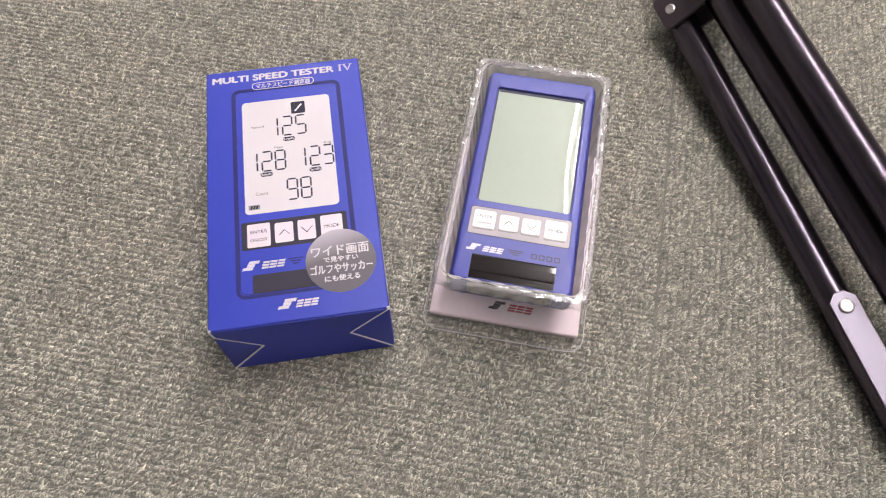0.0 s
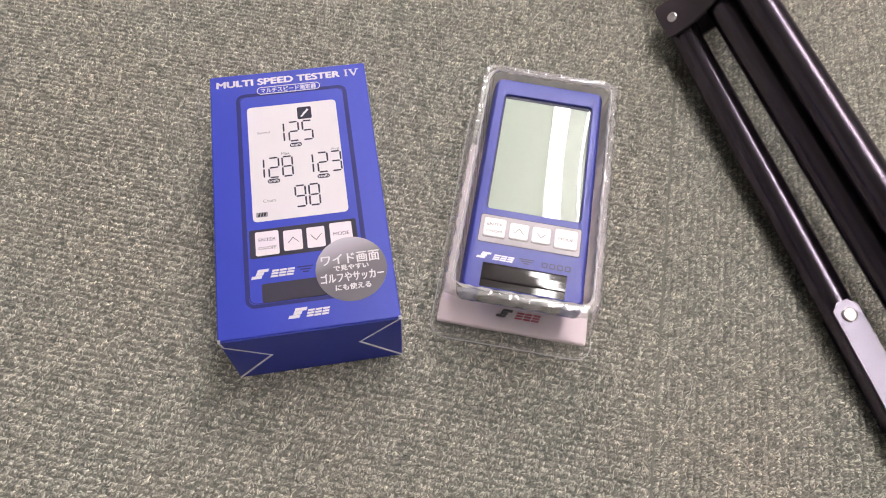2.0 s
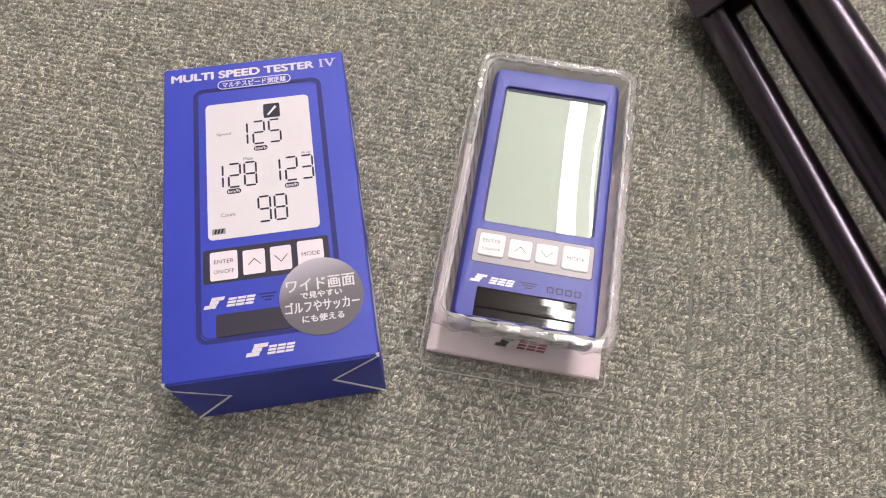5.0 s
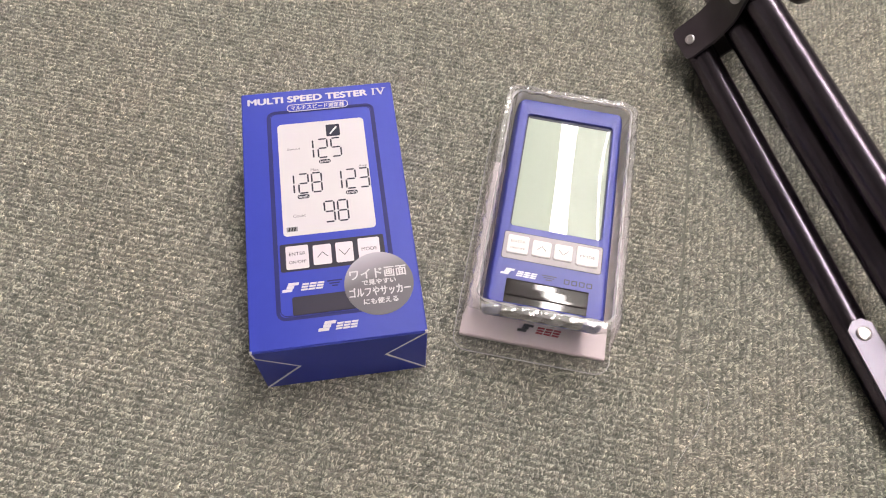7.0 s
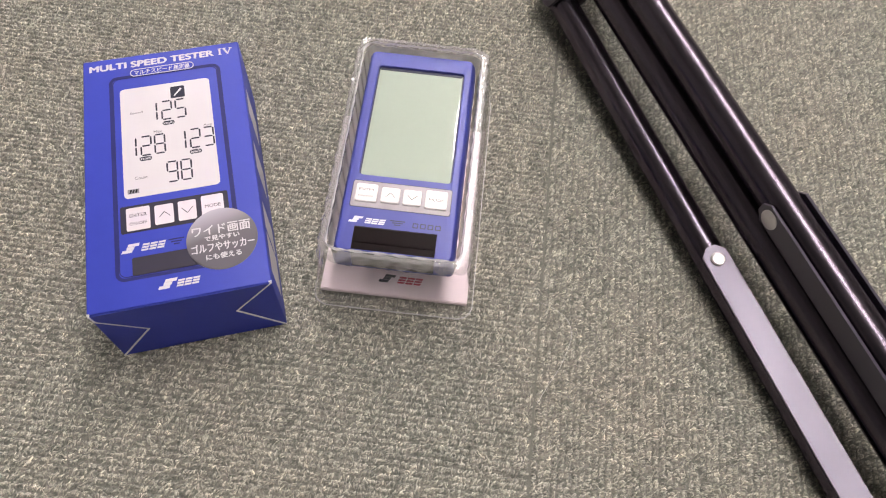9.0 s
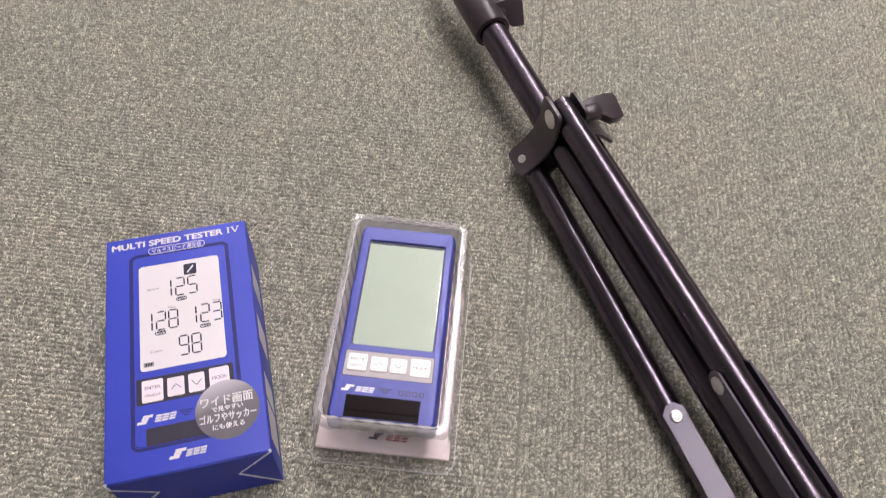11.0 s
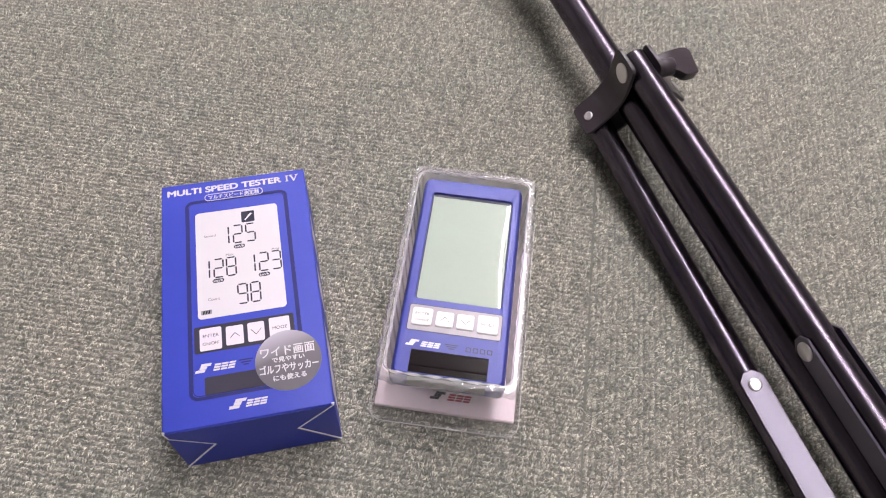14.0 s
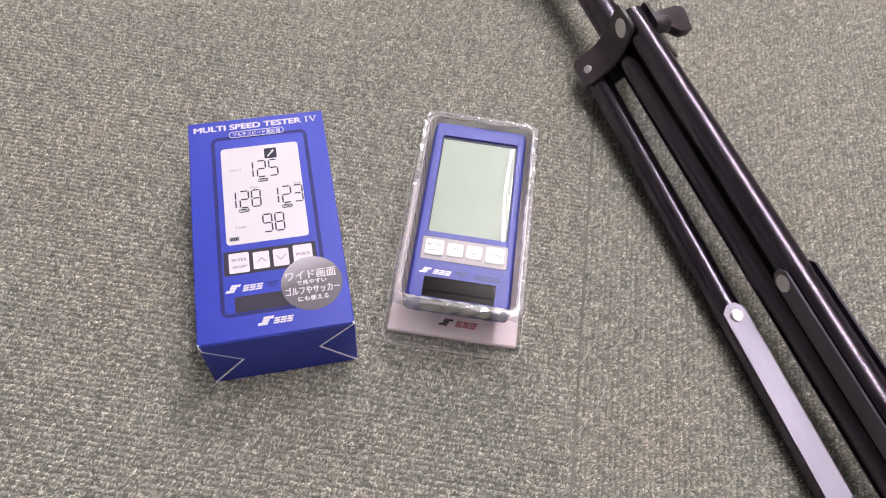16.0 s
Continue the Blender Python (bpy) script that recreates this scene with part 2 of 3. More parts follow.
def slab(points, z0, z1, bm=None):
    """A flat plate with a given outline (counter-clockwise) between two heights."""
    bm = bm or bmesh.new()
    return loft(bm, [[(x, y, z0) for x, y in points], [(x, y, z1) for x, y in points]])


def plate(cx, cy, hw, hh, r, z0, z1):
    return slab(ring_points(cx, cy, hw, hh, r), z0, z1)


def frame_plate(cx, cy, hw, hh, r, w, z0, z1):
    """A rounded rectangular ring of width w."""
    a, b = ring_points(cx, cy, hw, hh, r), ring_points(cx, cy, hw - w, hh - w, max(r - w, 0.0003))
    return loft(bmesh.new(), [[(*p, z0) for p in a], [(*p, z1) for p in a], [(*p, z1) for p in b], [(*p, z0) for p in b]], False, False)


def strip(points, w, z0, z1):
    """A ribbon of width w along a line of points."""
    bm = bmesh.new()
    for (xa, ya), (xb, yb) in zip(points, points[1:]):
        d = Vector((xb - xa, yb - ya)).normalized()
        nx, ny = -d.y * w / 2, d.x * w / 2
        ex, ey = d.x * w * 0.3, d.y * w * 0.3
        slab([(xa - ex - nx, ya - ey - ny), (xb + ex - nx, yb + ey - ny), (xb + ex + nx, yb + ey + ny), (xa - ex + nx, ya - ey + ny)], z0, z1, bm)
    return bm


def lathe(profile, n=32, axis="X"):
    """A turned body from (along, radius) pairs."""
    bm = bmesh.new()
    loops = []
    for s, r in profile:
        loop = []
        for i in range(n):
            a = 2 * math.pi * i / n
            c, d = r * math.cos(a), r * math.sin(a)
            loop.append({"X": (s, c, d), "Y": (d, s, c), "Z": (c, d, s)}[axis])
        loops.append(loop)
    return loft(bm, loops)


def moved(bm, m):
    bmesh.ops.transform(bm, matrix=m, verts=bm.verts[:])
    return bm


def text(name, words, x, y, width, height, z, mat, parent, label="", heavy=0.0):
    """Lettering fitted into width and height, its lower left corner at x, y."""
    cu = bpy.data.curves.new(name, "FONT")
    cu.body, cu.size = words, 1.0
    tmp = bpy.data.objects.new(name, cu)
    scene.collection.objects.link(tmp)
    bpy.context.view_layer.update()
    me = bpy.data.meshes.new_from_object(tmp.evaluated_get(bpy.context.evaluated_depsgraph_get()))
    bpy.data.objects.remove(tmp)
    bpy.data.curves.remove(cu)
    co = np.array([v.co[:] for v in me.vertices]) if len(me.vertices) else np.zeros((1, 3))
    lo, hi = co.min(0), co.max(0)
    m = pose(x, y, z) @ Matrix.Diagonal((width / max(hi[0] - lo[0], 1e-6), height / max(hi[1] - lo[1], 1e-6), 1, 1)) @ Matrix.Translation((-lo[0], -lo[1], 0))
    me.transform(m)
    if heavy:
        bm = bmesh.new()
        for i, (dx, dy) in enumerate(((-1, 0), (1, 0), (0, 0.7), (0, -0.7), (0, 0))):
            me.transform(Matrix.Translation((dx * heavy, dy * heavy, i * 0.000004)))
            bm.from_mesh(me)
            me.transform(Matrix.Translation((-dx * heavy, -dy * heavy, -i * 0.000004)))
        bm.to_mesh(me)
        bm.free()
    me.materials.clear()
    me.materials.append(mat)
    ob = new(name, me)
    ob.parent = parent
    return tagged(ob, label)


SEGMENTS = {"1": "bc", "2": "abged", "3": "abgcd", "5": "afgcd", "8": "abcdefg", "9": "abcdfg"}


def digit(number, x, y, w, h, z, mat, parent):
    """A seven-segment numeral."""
    t, bm = w * 0.17, bmesh.new()
    lines = {"a": ((0, h), (w, h)), "g": ((0, h / 2), (w, h / 2)), "d": ((0, 0), (w, 0)), "f": ((0, h / 2), (0, h)), "b": ((w, h / 2), (w, h)), "e": ((0, 0), (0, h / 2)), "c": ((w, 0), (w, h / 2))}
    for key in SEGMENTS[number]:
        (xa, ya), (xb, yb) = lines[key]
        d = Vector((xb - xa, yb - ya)).normalized()
        n = Vector((-d.y, d.x)) * t / 2
        a, b = Vector((xa, ya)) + d * t * 0.35, Vector((xb, yb)) - d * t * 0.35
        pts = [a, a + d * t / 2 - n, b - d * t / 2 - n, b, b - d * t / 2 + n, a + d * t / 2 + n]
        slab([(x + p.x, y + p.y) for p in pts], z, z + 0.00008, bm)
    return part("numeral", bm, mat, parent)


def emblem(x, y, w, h, z, mat, parent, bars):
    """A plain slanted mark with plain bars beside it."""
    k = h * 0.35
    bm = bmesh.new()
    for x0, x1, y0, y1 in ((0.18, 1.0, 0.68, 1.0), (0.16, 0.72, 0.34, 0.66), (-0.1, 0.66, 0.0, 0.32)):
        slab([(x + x0 * w + y0 * k, y + y0 * h), (x + x1 * w + y0 * k, y + y0 * h), (x + x1 * w + y1 * k, y + y1 * h), (x + x0 * w + y1 * k, y + y1 * h)], z, z + 0.00008, bm)
    ob = part("emblem", bm, mat, parent)
    bx, bw, bh, count = bars
    for i in range(count):
        x0, x1 = bx + i * bw / count, bx + (i + 0.88) * bw / count
        bm = bmesh.new()
        q = bh * 0.3
        for y0, y1, u0, u1 in ((0.0, 0.26, 0, 1), (0.37, 0.63, 0, 1), (0.74, 1.0, 0, 1)):
            d = x1 - x0
            slab([(x0 + u0 * d + y0 * q, y + y0 * bh), (x0 + u1 * d + y0 * q, y + y0 * bh), (x0 + u1 * d + y1 * q, y + y1 * bh), (x0 + u0 * d + y1 * q, y + y1 * bh)], z, z + 0.00008, bm)
        part("bar", bm, mat, parent)
    return ob


# ---- the room ----
GRID = -8.7  # degrees by which tiles and lamps are turned


def slab_structure(name, bounds, mat, label):
    ob = part(name, block(*bounds), mat)
    return tagged(ob, label, name.split("_")[0], kind="structure")


slab_structure("floor", (-3.2, 4.2, -3.2, 5.6, -0.08, -0.0036), FLAT, "grey green carpet tiles covering the whole floor")
tagged(part("floor_backing", slab([(-0.1926, 0.05), (0.4228, 0.05), (0.7118, 0.9), (-0.4306, 0.9)], -0.0037, -0.0021), BACKING), "dark tile backing under the carpet loops", "floor", kind="structure")
slab_structure("wall_north", (-3.2, 4.2, 5.6, 5.75, -0.08, 2.6), WALL, "plain pale painted wall")
slab_structure("wall_south", (-3.2, 4.2, -3.35, -3.2, -0.08, 2.6), WALL, "plain pale painted wall")
slab_structure("wall_east", (4.2, 4.35, -3.35, 5.75, -0.08, 2.6), WALL, "plain pale painted wall")
slab_structure("wall_west", (-3.35, -3.2, -3.35, 5.75, -0.08, 2.6), WALL, "plain pale painted wall")
slab_structure("ceiling", (-3.35, 4.35, -3.35, 5.75, 2.6, 2.7), CEILING, "plain white ceiling")


def ceiling_light():
    ob = empty("ceiling_light", Matrix(), "white ceiling batten with a lit strip lamp, repeated as unseen fill", "light", "ceiling lights")
    part("housing", block(-0.040, 0.040, -0.62, 0.62, 0.03, 0.10, 0.006), STEEL_WHITE, ob)
    part("diffuser", block(-0.038, 0.038, -0.60, 0.60, 0.0, 0.029, 0.008), TUBE_GLOW, ob, "glowing white diffuser")
    return ob


LAMP = ceiling_light()
# rows 0 and 0.27 show in the gloss; k -2 and west rows are added fill
MIRRORED_AND_FILL_LAMPS = [(across, k) for across in (0.0, 0.27) for k in (-1, 0, 1)] + [(0.27, -2)] + [(across, k) for across in (-1.77, -1.5) for k in (1, 2)]
AISLE = pose(0.629, 2.09, 2.5, 0, 0, -7.0)
for i, (across, k) in enumerate(MIRRORED_AND_FILL_LAMPS):
    spot = AISLE @ pose(across, k * 1.26, 0)
    if i == 0:
        LAMP.matrix_basis = spot
    else:
        copy_thing(LAMP, spot)

# ---- packaged box ----
BW, BL, BH = 92.3 * MM, 168.6 * MM, 57.2 * MM
box = empty("product_box", pose(-0.0447, 0.2022, 0.0002, 0, 0, 11.4), "blue coated cardboard product box lying face up on carpet", "box")
part("carton", block(0, BW, 0, BL, 0, BH, 0.0009, 3), CARD_BLUE, box, smooth=True)
T = BH + 0.00006
P = T + 0.00012


STAND_UP = pose(0, 0, 0, 90, 0, 0)
flap = [(0.9, 56.2), (1.4, 49.0), (22.6, 29.8), (0.8, 0.8), (91.6, 0.8), (69.4, 31.0), (91.6, 56.2)]
part("end_flap", moved(slab([(x * MM, z * MM) for x, z in flap], 0.0, 0.0004), STAND_UP), CARD_BLUE, box)
for line in ([(0.6, 56.6), (1.4, 49.0), (22.6, 29.8)], [(22.6, 29.8), (0.6, 0.6)], [(91.8, 56.4), (69.4, 31.0)], [(69.4, 31.0), (91.7, 0.9)]):
    part("cut_edge", moved(strip([(x * MM, z * MM) for x, z in line], 0.0009, 0.0001, 0.0006), STAND_UP), CARD_EDGE, box, "worn white cut edge of the flap")
for x in (0.0008, BW - 0.0008):
    part("worn_corner", moved(lathe([(-0.0010, 0.0002), (-0.0006, 0.0006), (0.0006, 0.0006), (0.0010, 0.0002)], 10), pose(x, 0.0006, BH - 0.0006)), CARD_EDGE, box, "whitened worn corner", True)

# printed instrument outline
part("printed_outline", frame_plate(47.2 * MM, 84.2 * MM, 32.4 * MM, 69.0 * MM, 5 * MM, 2.0 * MM, T - 0.0001, T), INK_LINE, box, "navy printed outline of the instrument")
part("printed_edge", frame_plate(47.2 * MM, 84.4 * MM, 30.4 * MM, 67.0 * MM, 4 * MM, 0.5 * MM, T - 0.0001, T), INK_LINE, box)
text("title", "MULTI SPEED TESTER", 4.1 * MM, 159.3 * MM, 72.6 * MM, 4.5 * MM, P, INK_WHITE, box, label="white printed title words", heavy=0.00036)
# numeral IV in serif strokes
for x0, pts in ((80.6, [(0, 0, 0, 1)]), (83.2, [(0, 1, 0.5, 0), (0.5, 0, 1, 1)])):
    for xa, ya, xb, yb in pts:
        line = [((x0 + xa * 4.0) * MM, (159.6 + ya * 4.4) * MM), ((x0 + xb * 4.0) * MM, (159.6 + yb * 4.4) * MM)]
        part("title_stroke", strip(line, 1.1 * MM if xa == 0 else 0.6 * MM, T, P), INK_WHITE, box)
for xs, y in (((79.7, 81.6), 159.5), ((79.7, 81.6), 164.1), ((82.2, 84.2), 164.1), ((86.2, 88.2), 164.1)):
    part("title_serif", strip([(xs[0] * MM, y * MM), (xs[1] * MM, y * MM)], 0.35 * MM, T, P), INK_WHITE, box)
part("subtitle_pill", frame_plate(45.8 * MM, 154.6 * MM, 18.6 * MM, 2.7 * MM, 2.6 * MM, 0.45 * MM, T, P), INK_WHITE, box, "white outlined pill")
part("subtitle_ground", plate(45.8 * MM, 154.6 * MM, 18.3 * MM, 2.4 * MM, 2.3 * MM, T - 0.0001, T + 0.00003), CARD_BLUE, box)
text("subtitle", "マルチスピード測定器", 29.6 * MM, 152.8 * MM, 32.4 * MM, 3.5 * MM, P, INK_WHITE, box, heavy=0.00008)

screen = part("printed_screen", plate(46.6 * MM, 104.2 * MM, 25.8 * MM, 38.6 * MM, 2.4 * MM, T - 0.0001, T + 0.00002), INK_WHITE, box, "white printed display panel")
icon = part("printed_icon", plate(53.6 * MM, 135.3 * MM, 4.1 * MM, 4.3 * MM, 0.8 * MM, T, P), INK_DARK, screen, "dark square icon with a white stroke")
part("stroke", slab([(51.3 * MM, 132.9 * MM), (51.9 * MM, 132.4 * MM), (56.2 * MM, 137.2 * MM), (55.3 * MM, 138.1 * MM)], P, P + 0.00008), INK_WHITE, icon)
for words, y, h, cells in (("125", 116.2, 13.2, (41.0, 43.9, 51.8)), ("128", 92.9, 13.0, (28.4, 31.2, 38.8)), ("123", 92.9, 13.0, (55.7, 58.5, 66.0)), ("98", 72.2, 13.4, (44.6, 52.2))):
    wide = 5.5
    for c, x0 in zip(words, cells):
        digit(c, (x0 - (wide if c == "1" else 0)) * MM, y * MM, wide * MM, h * MM, P, INK_DARK, screen)
for x, y in ((47.2, 113.4), (33.4, 90.6), (60.9, 90.2)):
    pill = part("unit_pill", plate(x * MM, y * MM, 3.4 * MM, 1.35 * MM, 1.3 * MM, T, P), INK_DARK, screen)
    text("unit", "km/h", (x - 2.7) * MM, (y - 0.85) * MM, 5.4 * MM, 1.7 * MM, P + 0.00006, INK_WHITE, screen, heavy=0.00006)
for words, x, y, w in (("Speed", 25.9, 122.9, 7.2), ("Max", 38.6, 107.2, 4.6), ("Avg", 66.4, 106.6, 4.8), ("Count", 26.9, 77.2, 7.0)):
    text("caption", words, x * MM, y * MM, w * MM, 1.9 * MM, P, INK_MID, screen, heavy=0.00004)
part("battery_icon", plate(25.8 * MM, 69.8 * MM, 3.1 * MM, 1.5 * MM, 0.4 * MM, T, T + 0.00006), INK_MID, screen)
for i in range(3):
    x = 23.6 + i * 1.5
    part("battery_cell", slab([(x * MM, 68.7 * MM), ((x + 0.9) * MM, 68.7 * MM), ((x + 1.5) * MM, 70.9 * MM), ((x + 0.6) * MM, 70.9 * MM)], T, P), INK_BLACK, screen)
key_row = part("printed_key_strip", plate(46.9 * MM, 52.2 * MM, 28.6 * MM, 8.6 * MM, 1.2 * MM, T - 0.0001, T), INK_GREY, box, "dark grey printed key row")
for x0, x1, y0, y1 in ((21.4, 33.8, 44.9, 59.2), (36.2, 46.2, 46.0, 58.2), (48.6, 58.2, 46.0, 58.3), (61.0, 72.9, 45.5, 59.3)):
    part("printed_key", plate((x0 + x1) / 2 * MM, (y0 + y1) / 2 * MM, (x1 - x0) / 2 * MM, (y1 - y0) / 2 * MM, 1.0 * MM, T, P), INK_KEY, key_row)
text("key_word", "ENTER", 23.2 * MM, 53.2 * MM, 9.0 * MM, 2.0 * MM, P + 0.00006, INK_GREY, key_row)
text("key_word", "ON/OFF", 23.0 * MM, 48.2 * MM, 9.2 * MM, 1.9 * MM, P + 0.00006, INK_GREY, key_row)
text("key_word", "MODE", 62.8 * MM, 51.4 * MM, 8.4 * MM, 2.1 * MM, P + 0.00006, INK_GREY, key_row)
part("arrow_mark", strip([(38.6 * MM, 50.6 * MM), (41.3 * MM, 53.6 * MM), (44.2 * MM, 50.6 * MM)], 0.35 * MM, P, P + 0.00008), INK_DARK, key_row)
part("arrow_mark", strip([(50.6 * MM, 53.8 * MM), (53.4 * MM, 50.4 * MM), (56.4 * MM, 53.8 * MM)], 0.35 * MM, P, P + 0.00008), INK_DARK, key_row)
emblem(18.9 * MM, 31.6 * MM, 7.0 * MM, 5.2 * MM, P, INK_WHITE, box, (28.2 * MM, 12.2 * MM, 4.2 * MM, 3))
emblem(36.4 * MM, 7.0 * MM, 7.4 * MM, 5.4 * MM, P, INK_WHITE, box, (44.8 * MM, 11.6 * MM, 4.0 * MM, 3))
part("printed_window", plate(46.6 * MM, 23.0 * MM, 23.2 * MM, 5.4 * MM, 1.2 * MM, T - 0.0001, T), INK_GREY, box, "dark printed sensor window")
for i, w in enumerate((3.8, 2.6, 1.3)):
    part("printed_mark", strip([((46.5 - w) * MM, (35.6 - 1.5 * i) * MM), ((46.5 + w) * MM, (35.6 - 1.5 * i) * MM)], 0.8 * MM, T - 0.0001, T), INK_LINE, box)
seal = part("round_print", slab([(70.1 * MM + 18.7 * MM * math.cos(a), 30.9 * MM + 18.7 * MM * math.sin(a)) for a in np.linspace(0, 2 * math.pi, 65)[:-1]], T, P + 0.0001), STICKER, box, "round grey printed seal with white lettering")
for words, x, y, w, h in (("ワイド画面", 54.8, 33.9, 30.6, 6.0), ("で見やすい", 61.0, 30.2, 18.2, 3.1), ("ゴルフやサッカー", 53.8, 23.6, 32.8, 5.6), ("にも使える", 61.0, 18.9, 18.2, 3.4)):
    text("seal_lettering", words, x * MM, y * MM, w * MM, h * MM, P + 0.0002, INK_WHITE, seal, heavy=0.00013)
# printed panels on the long side
for y0, y1, z0, z1 in ((12, 37, 12, 46), (40, 57, 12, 46), (79, 98, 14, 48), (119, 138, 14, 48)):
    part("side_panel_print", moved(plate((y0 + y1) / 2 * MM, (z0 + z1) / 2 * MM, (y1 - y0) / 2 * MM, (z1 - z0) / 2 * MM, 0.8 * MM, -0.0001, 0.00008), pose(BW, 0, 0, 90, 0, 90)), INK_WHITE, box, "white printed panel on the side")

# ---- blister tray, card and instrument ----
SPOT = pose(0.1183, 0.3115, 0.0, 0, 0, -7.7)


def ruffled(hw, hh, r, z, wave, seed, count=480, shift=0.0):
    """A rounded rectangle whose sides ripple in and out."""
    base = ring_points(0, shift, hw, hh, r, 10)
    base.append(base[0])
    seg = [math.dist(a, b) for a, b in zip(base, base[1:])]
    total, out, i, run = sum(seg), [], 0, 0.0
    for k in range(count):
        d = total * k / count
        while run + seg[i] < d:
            run += seg[i]
            i += 1
        f = (d - run) / seg[i]
        (xa, ya), (xb, yb) = base[i], base[i + 1]
        x, y = xa + (xb - xa) * f, ya + (yb - ya) * f
        nx, ny = (yb - ya) / seg[i], -(xb - xa) / seg[i]
        rough = wave * (1.7 if y < -0.068 else 1.5 if y > 0.066 else 1.0)
        v = rough * (0.75 * math.sin(d * 2 * math.pi / 0.0115 + 1.3 * noise.noise((d * 30, seed, 0))) + 0.9 * noise.noise((d * 160, seed, 3)))
        out.append((x + nx * v, y + ny * v, z + 0.5 * rough * noise.noise((d * 110, seed, 9))))
    return out


FORE = -0.7 * MM
tray = empty("blister_tray", SPOT, "clear crinkled plastic blister tray holding the instrument", "tray")
shell = [ruffled(47.2 * MM, 85.0 * MM, 9 * MM, 0.0006, 0.0, 1, shift=FORE), ruffled(46.4 * MM, 84.2 * MM, 8.5 * MM, 0.0014, 0.0, 1, shift=FORE), ruffled(45.2 * MM, 82.4 * MM, 8 * MM, 0.006, 0.0005, 1, shift=FORE * 0.8),
         ruffled(43.8 * MM, 80.6 * MM, 8 * MM, 0.022, 0.0008, 2), ruffled(42.5 * MM, 79.4 * MM, 8 * MM, 0.040, 0.0009, 5), ruffled(41.6 * MM, 78.6 * MM, 8 * MM, 0.0505, 0.0006, 2),
         ruffled(40.4 * MM, 77.5 * MM, 7.6 * MM, 0.0528, 0.0004, 2), ruffled(37.6 * MM, 74.6 * MM, 6.5 * MM, 0.0530, 0.0003, 3), ruffled(36.6 * MM, 73.6 * MM, 6 * MM, 0.0512, 0.0003, 3),
         ruffled(35.6 * MM, 72.9 * MM, 5 * MM, 0.040, 0.0005, 4), ruffled(34.6 * MM, 72.4 * MM, 4 * MM, 0.0305, 0.0004, 4)]
part("shell", loft(bmesh.new(), shell[:9], False, False), PLASTIC, tray, smooth=True).visible_shadow = False
part("well", loft(bmesh.new(), shell[8:], False, True), PLASTIC_WELL, tray, "hazy moulded well under the instrument", True).visible_shadow = False
# rim and lip carry their highlights as milky white
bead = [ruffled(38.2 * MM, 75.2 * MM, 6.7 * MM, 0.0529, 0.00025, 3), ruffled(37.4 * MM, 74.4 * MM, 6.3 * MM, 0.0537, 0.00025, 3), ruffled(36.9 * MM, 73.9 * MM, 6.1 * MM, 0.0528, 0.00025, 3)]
part("rim", loft(bmesh.new(), bead, False, False), PLASTIC_HIGHLIGHT, tray, "moulded rim with its highlight put in as milky white", True)
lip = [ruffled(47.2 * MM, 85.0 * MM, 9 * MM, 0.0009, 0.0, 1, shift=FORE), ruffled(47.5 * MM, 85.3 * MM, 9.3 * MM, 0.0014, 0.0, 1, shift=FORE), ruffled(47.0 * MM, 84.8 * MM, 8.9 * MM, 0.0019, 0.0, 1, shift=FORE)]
part("lip", loft(bmesh.new(), lip, False, False), PLASTIC_HIGHLIGHT, tray, "thin cut lip with its highlight put in as milky white", True)
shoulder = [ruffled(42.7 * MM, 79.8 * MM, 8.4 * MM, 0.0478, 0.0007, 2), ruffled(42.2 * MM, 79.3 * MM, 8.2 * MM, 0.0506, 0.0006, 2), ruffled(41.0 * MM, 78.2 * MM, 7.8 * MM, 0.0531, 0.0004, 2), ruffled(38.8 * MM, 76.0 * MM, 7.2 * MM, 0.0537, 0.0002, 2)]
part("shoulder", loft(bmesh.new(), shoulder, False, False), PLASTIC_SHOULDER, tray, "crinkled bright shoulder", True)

card = empty("folded_insert", SPOT @ pose(0, 0, 0.0016), "pale pinkish printed paper insert lying inside the clear tray", "paper")
bm = bmesh.new()
loft(bm, [[(x, y, z) for x, y in ring_points(0, -13.3 * MM, 43.9 * MM, 63.4 * MM, 0.8 * MM)] for z in (0.0, 0.0024)])
part("sheet", bm, PAPER, card)
part("fold", plate(0, -13.3 * MM, 43.4 * MM, 63.0 * MM, 0.8 * MM, 0.0025, 0.0032), PAPER, card)
for i in range(3):
    emb = (1.0 + i * 4.9) * MM
    bm = bmesh.new()
    for y0, y1 in ((0.0, 0.26), (0.37, 0.63), (0.74, 1.0)):
        h, q = 4.6 * MM, 1.4 * MM
        slab([(emb + y0 * q, -68.4 * MM + y0 * h), (emb + 4.2 * MM + y0 * q, -68.4 * MM + y0 * h), (emb + 4.2 * MM + y1 * q, -68.4 * MM + y1 * h), (emb + y1 * q, -68.4 * MM + y1 * h)], 0.0033, 0.0034, bm)
    part("red_bar", bm, INK_RED, card, "red printed bar")
emblem(-9.5 * MM, -68.6 * MM, 7.5 * MM, 5.4 * MM, 0.0033, INK_DARK, card, (0, 1 * MM, 1 * MM, 0))

meter = empty("speed_meter", pose(0.1180, 0.3093, 0.0319, 0, 0, -7.77), "blue handheld speed meter with a blank grey green screen", "meter")
TOP = 19.8 * MM
LX, LY, LW, LH = 0.4 * MM, 19.0 * MM, 26.6 * MM, 40.8 * MM
body = []
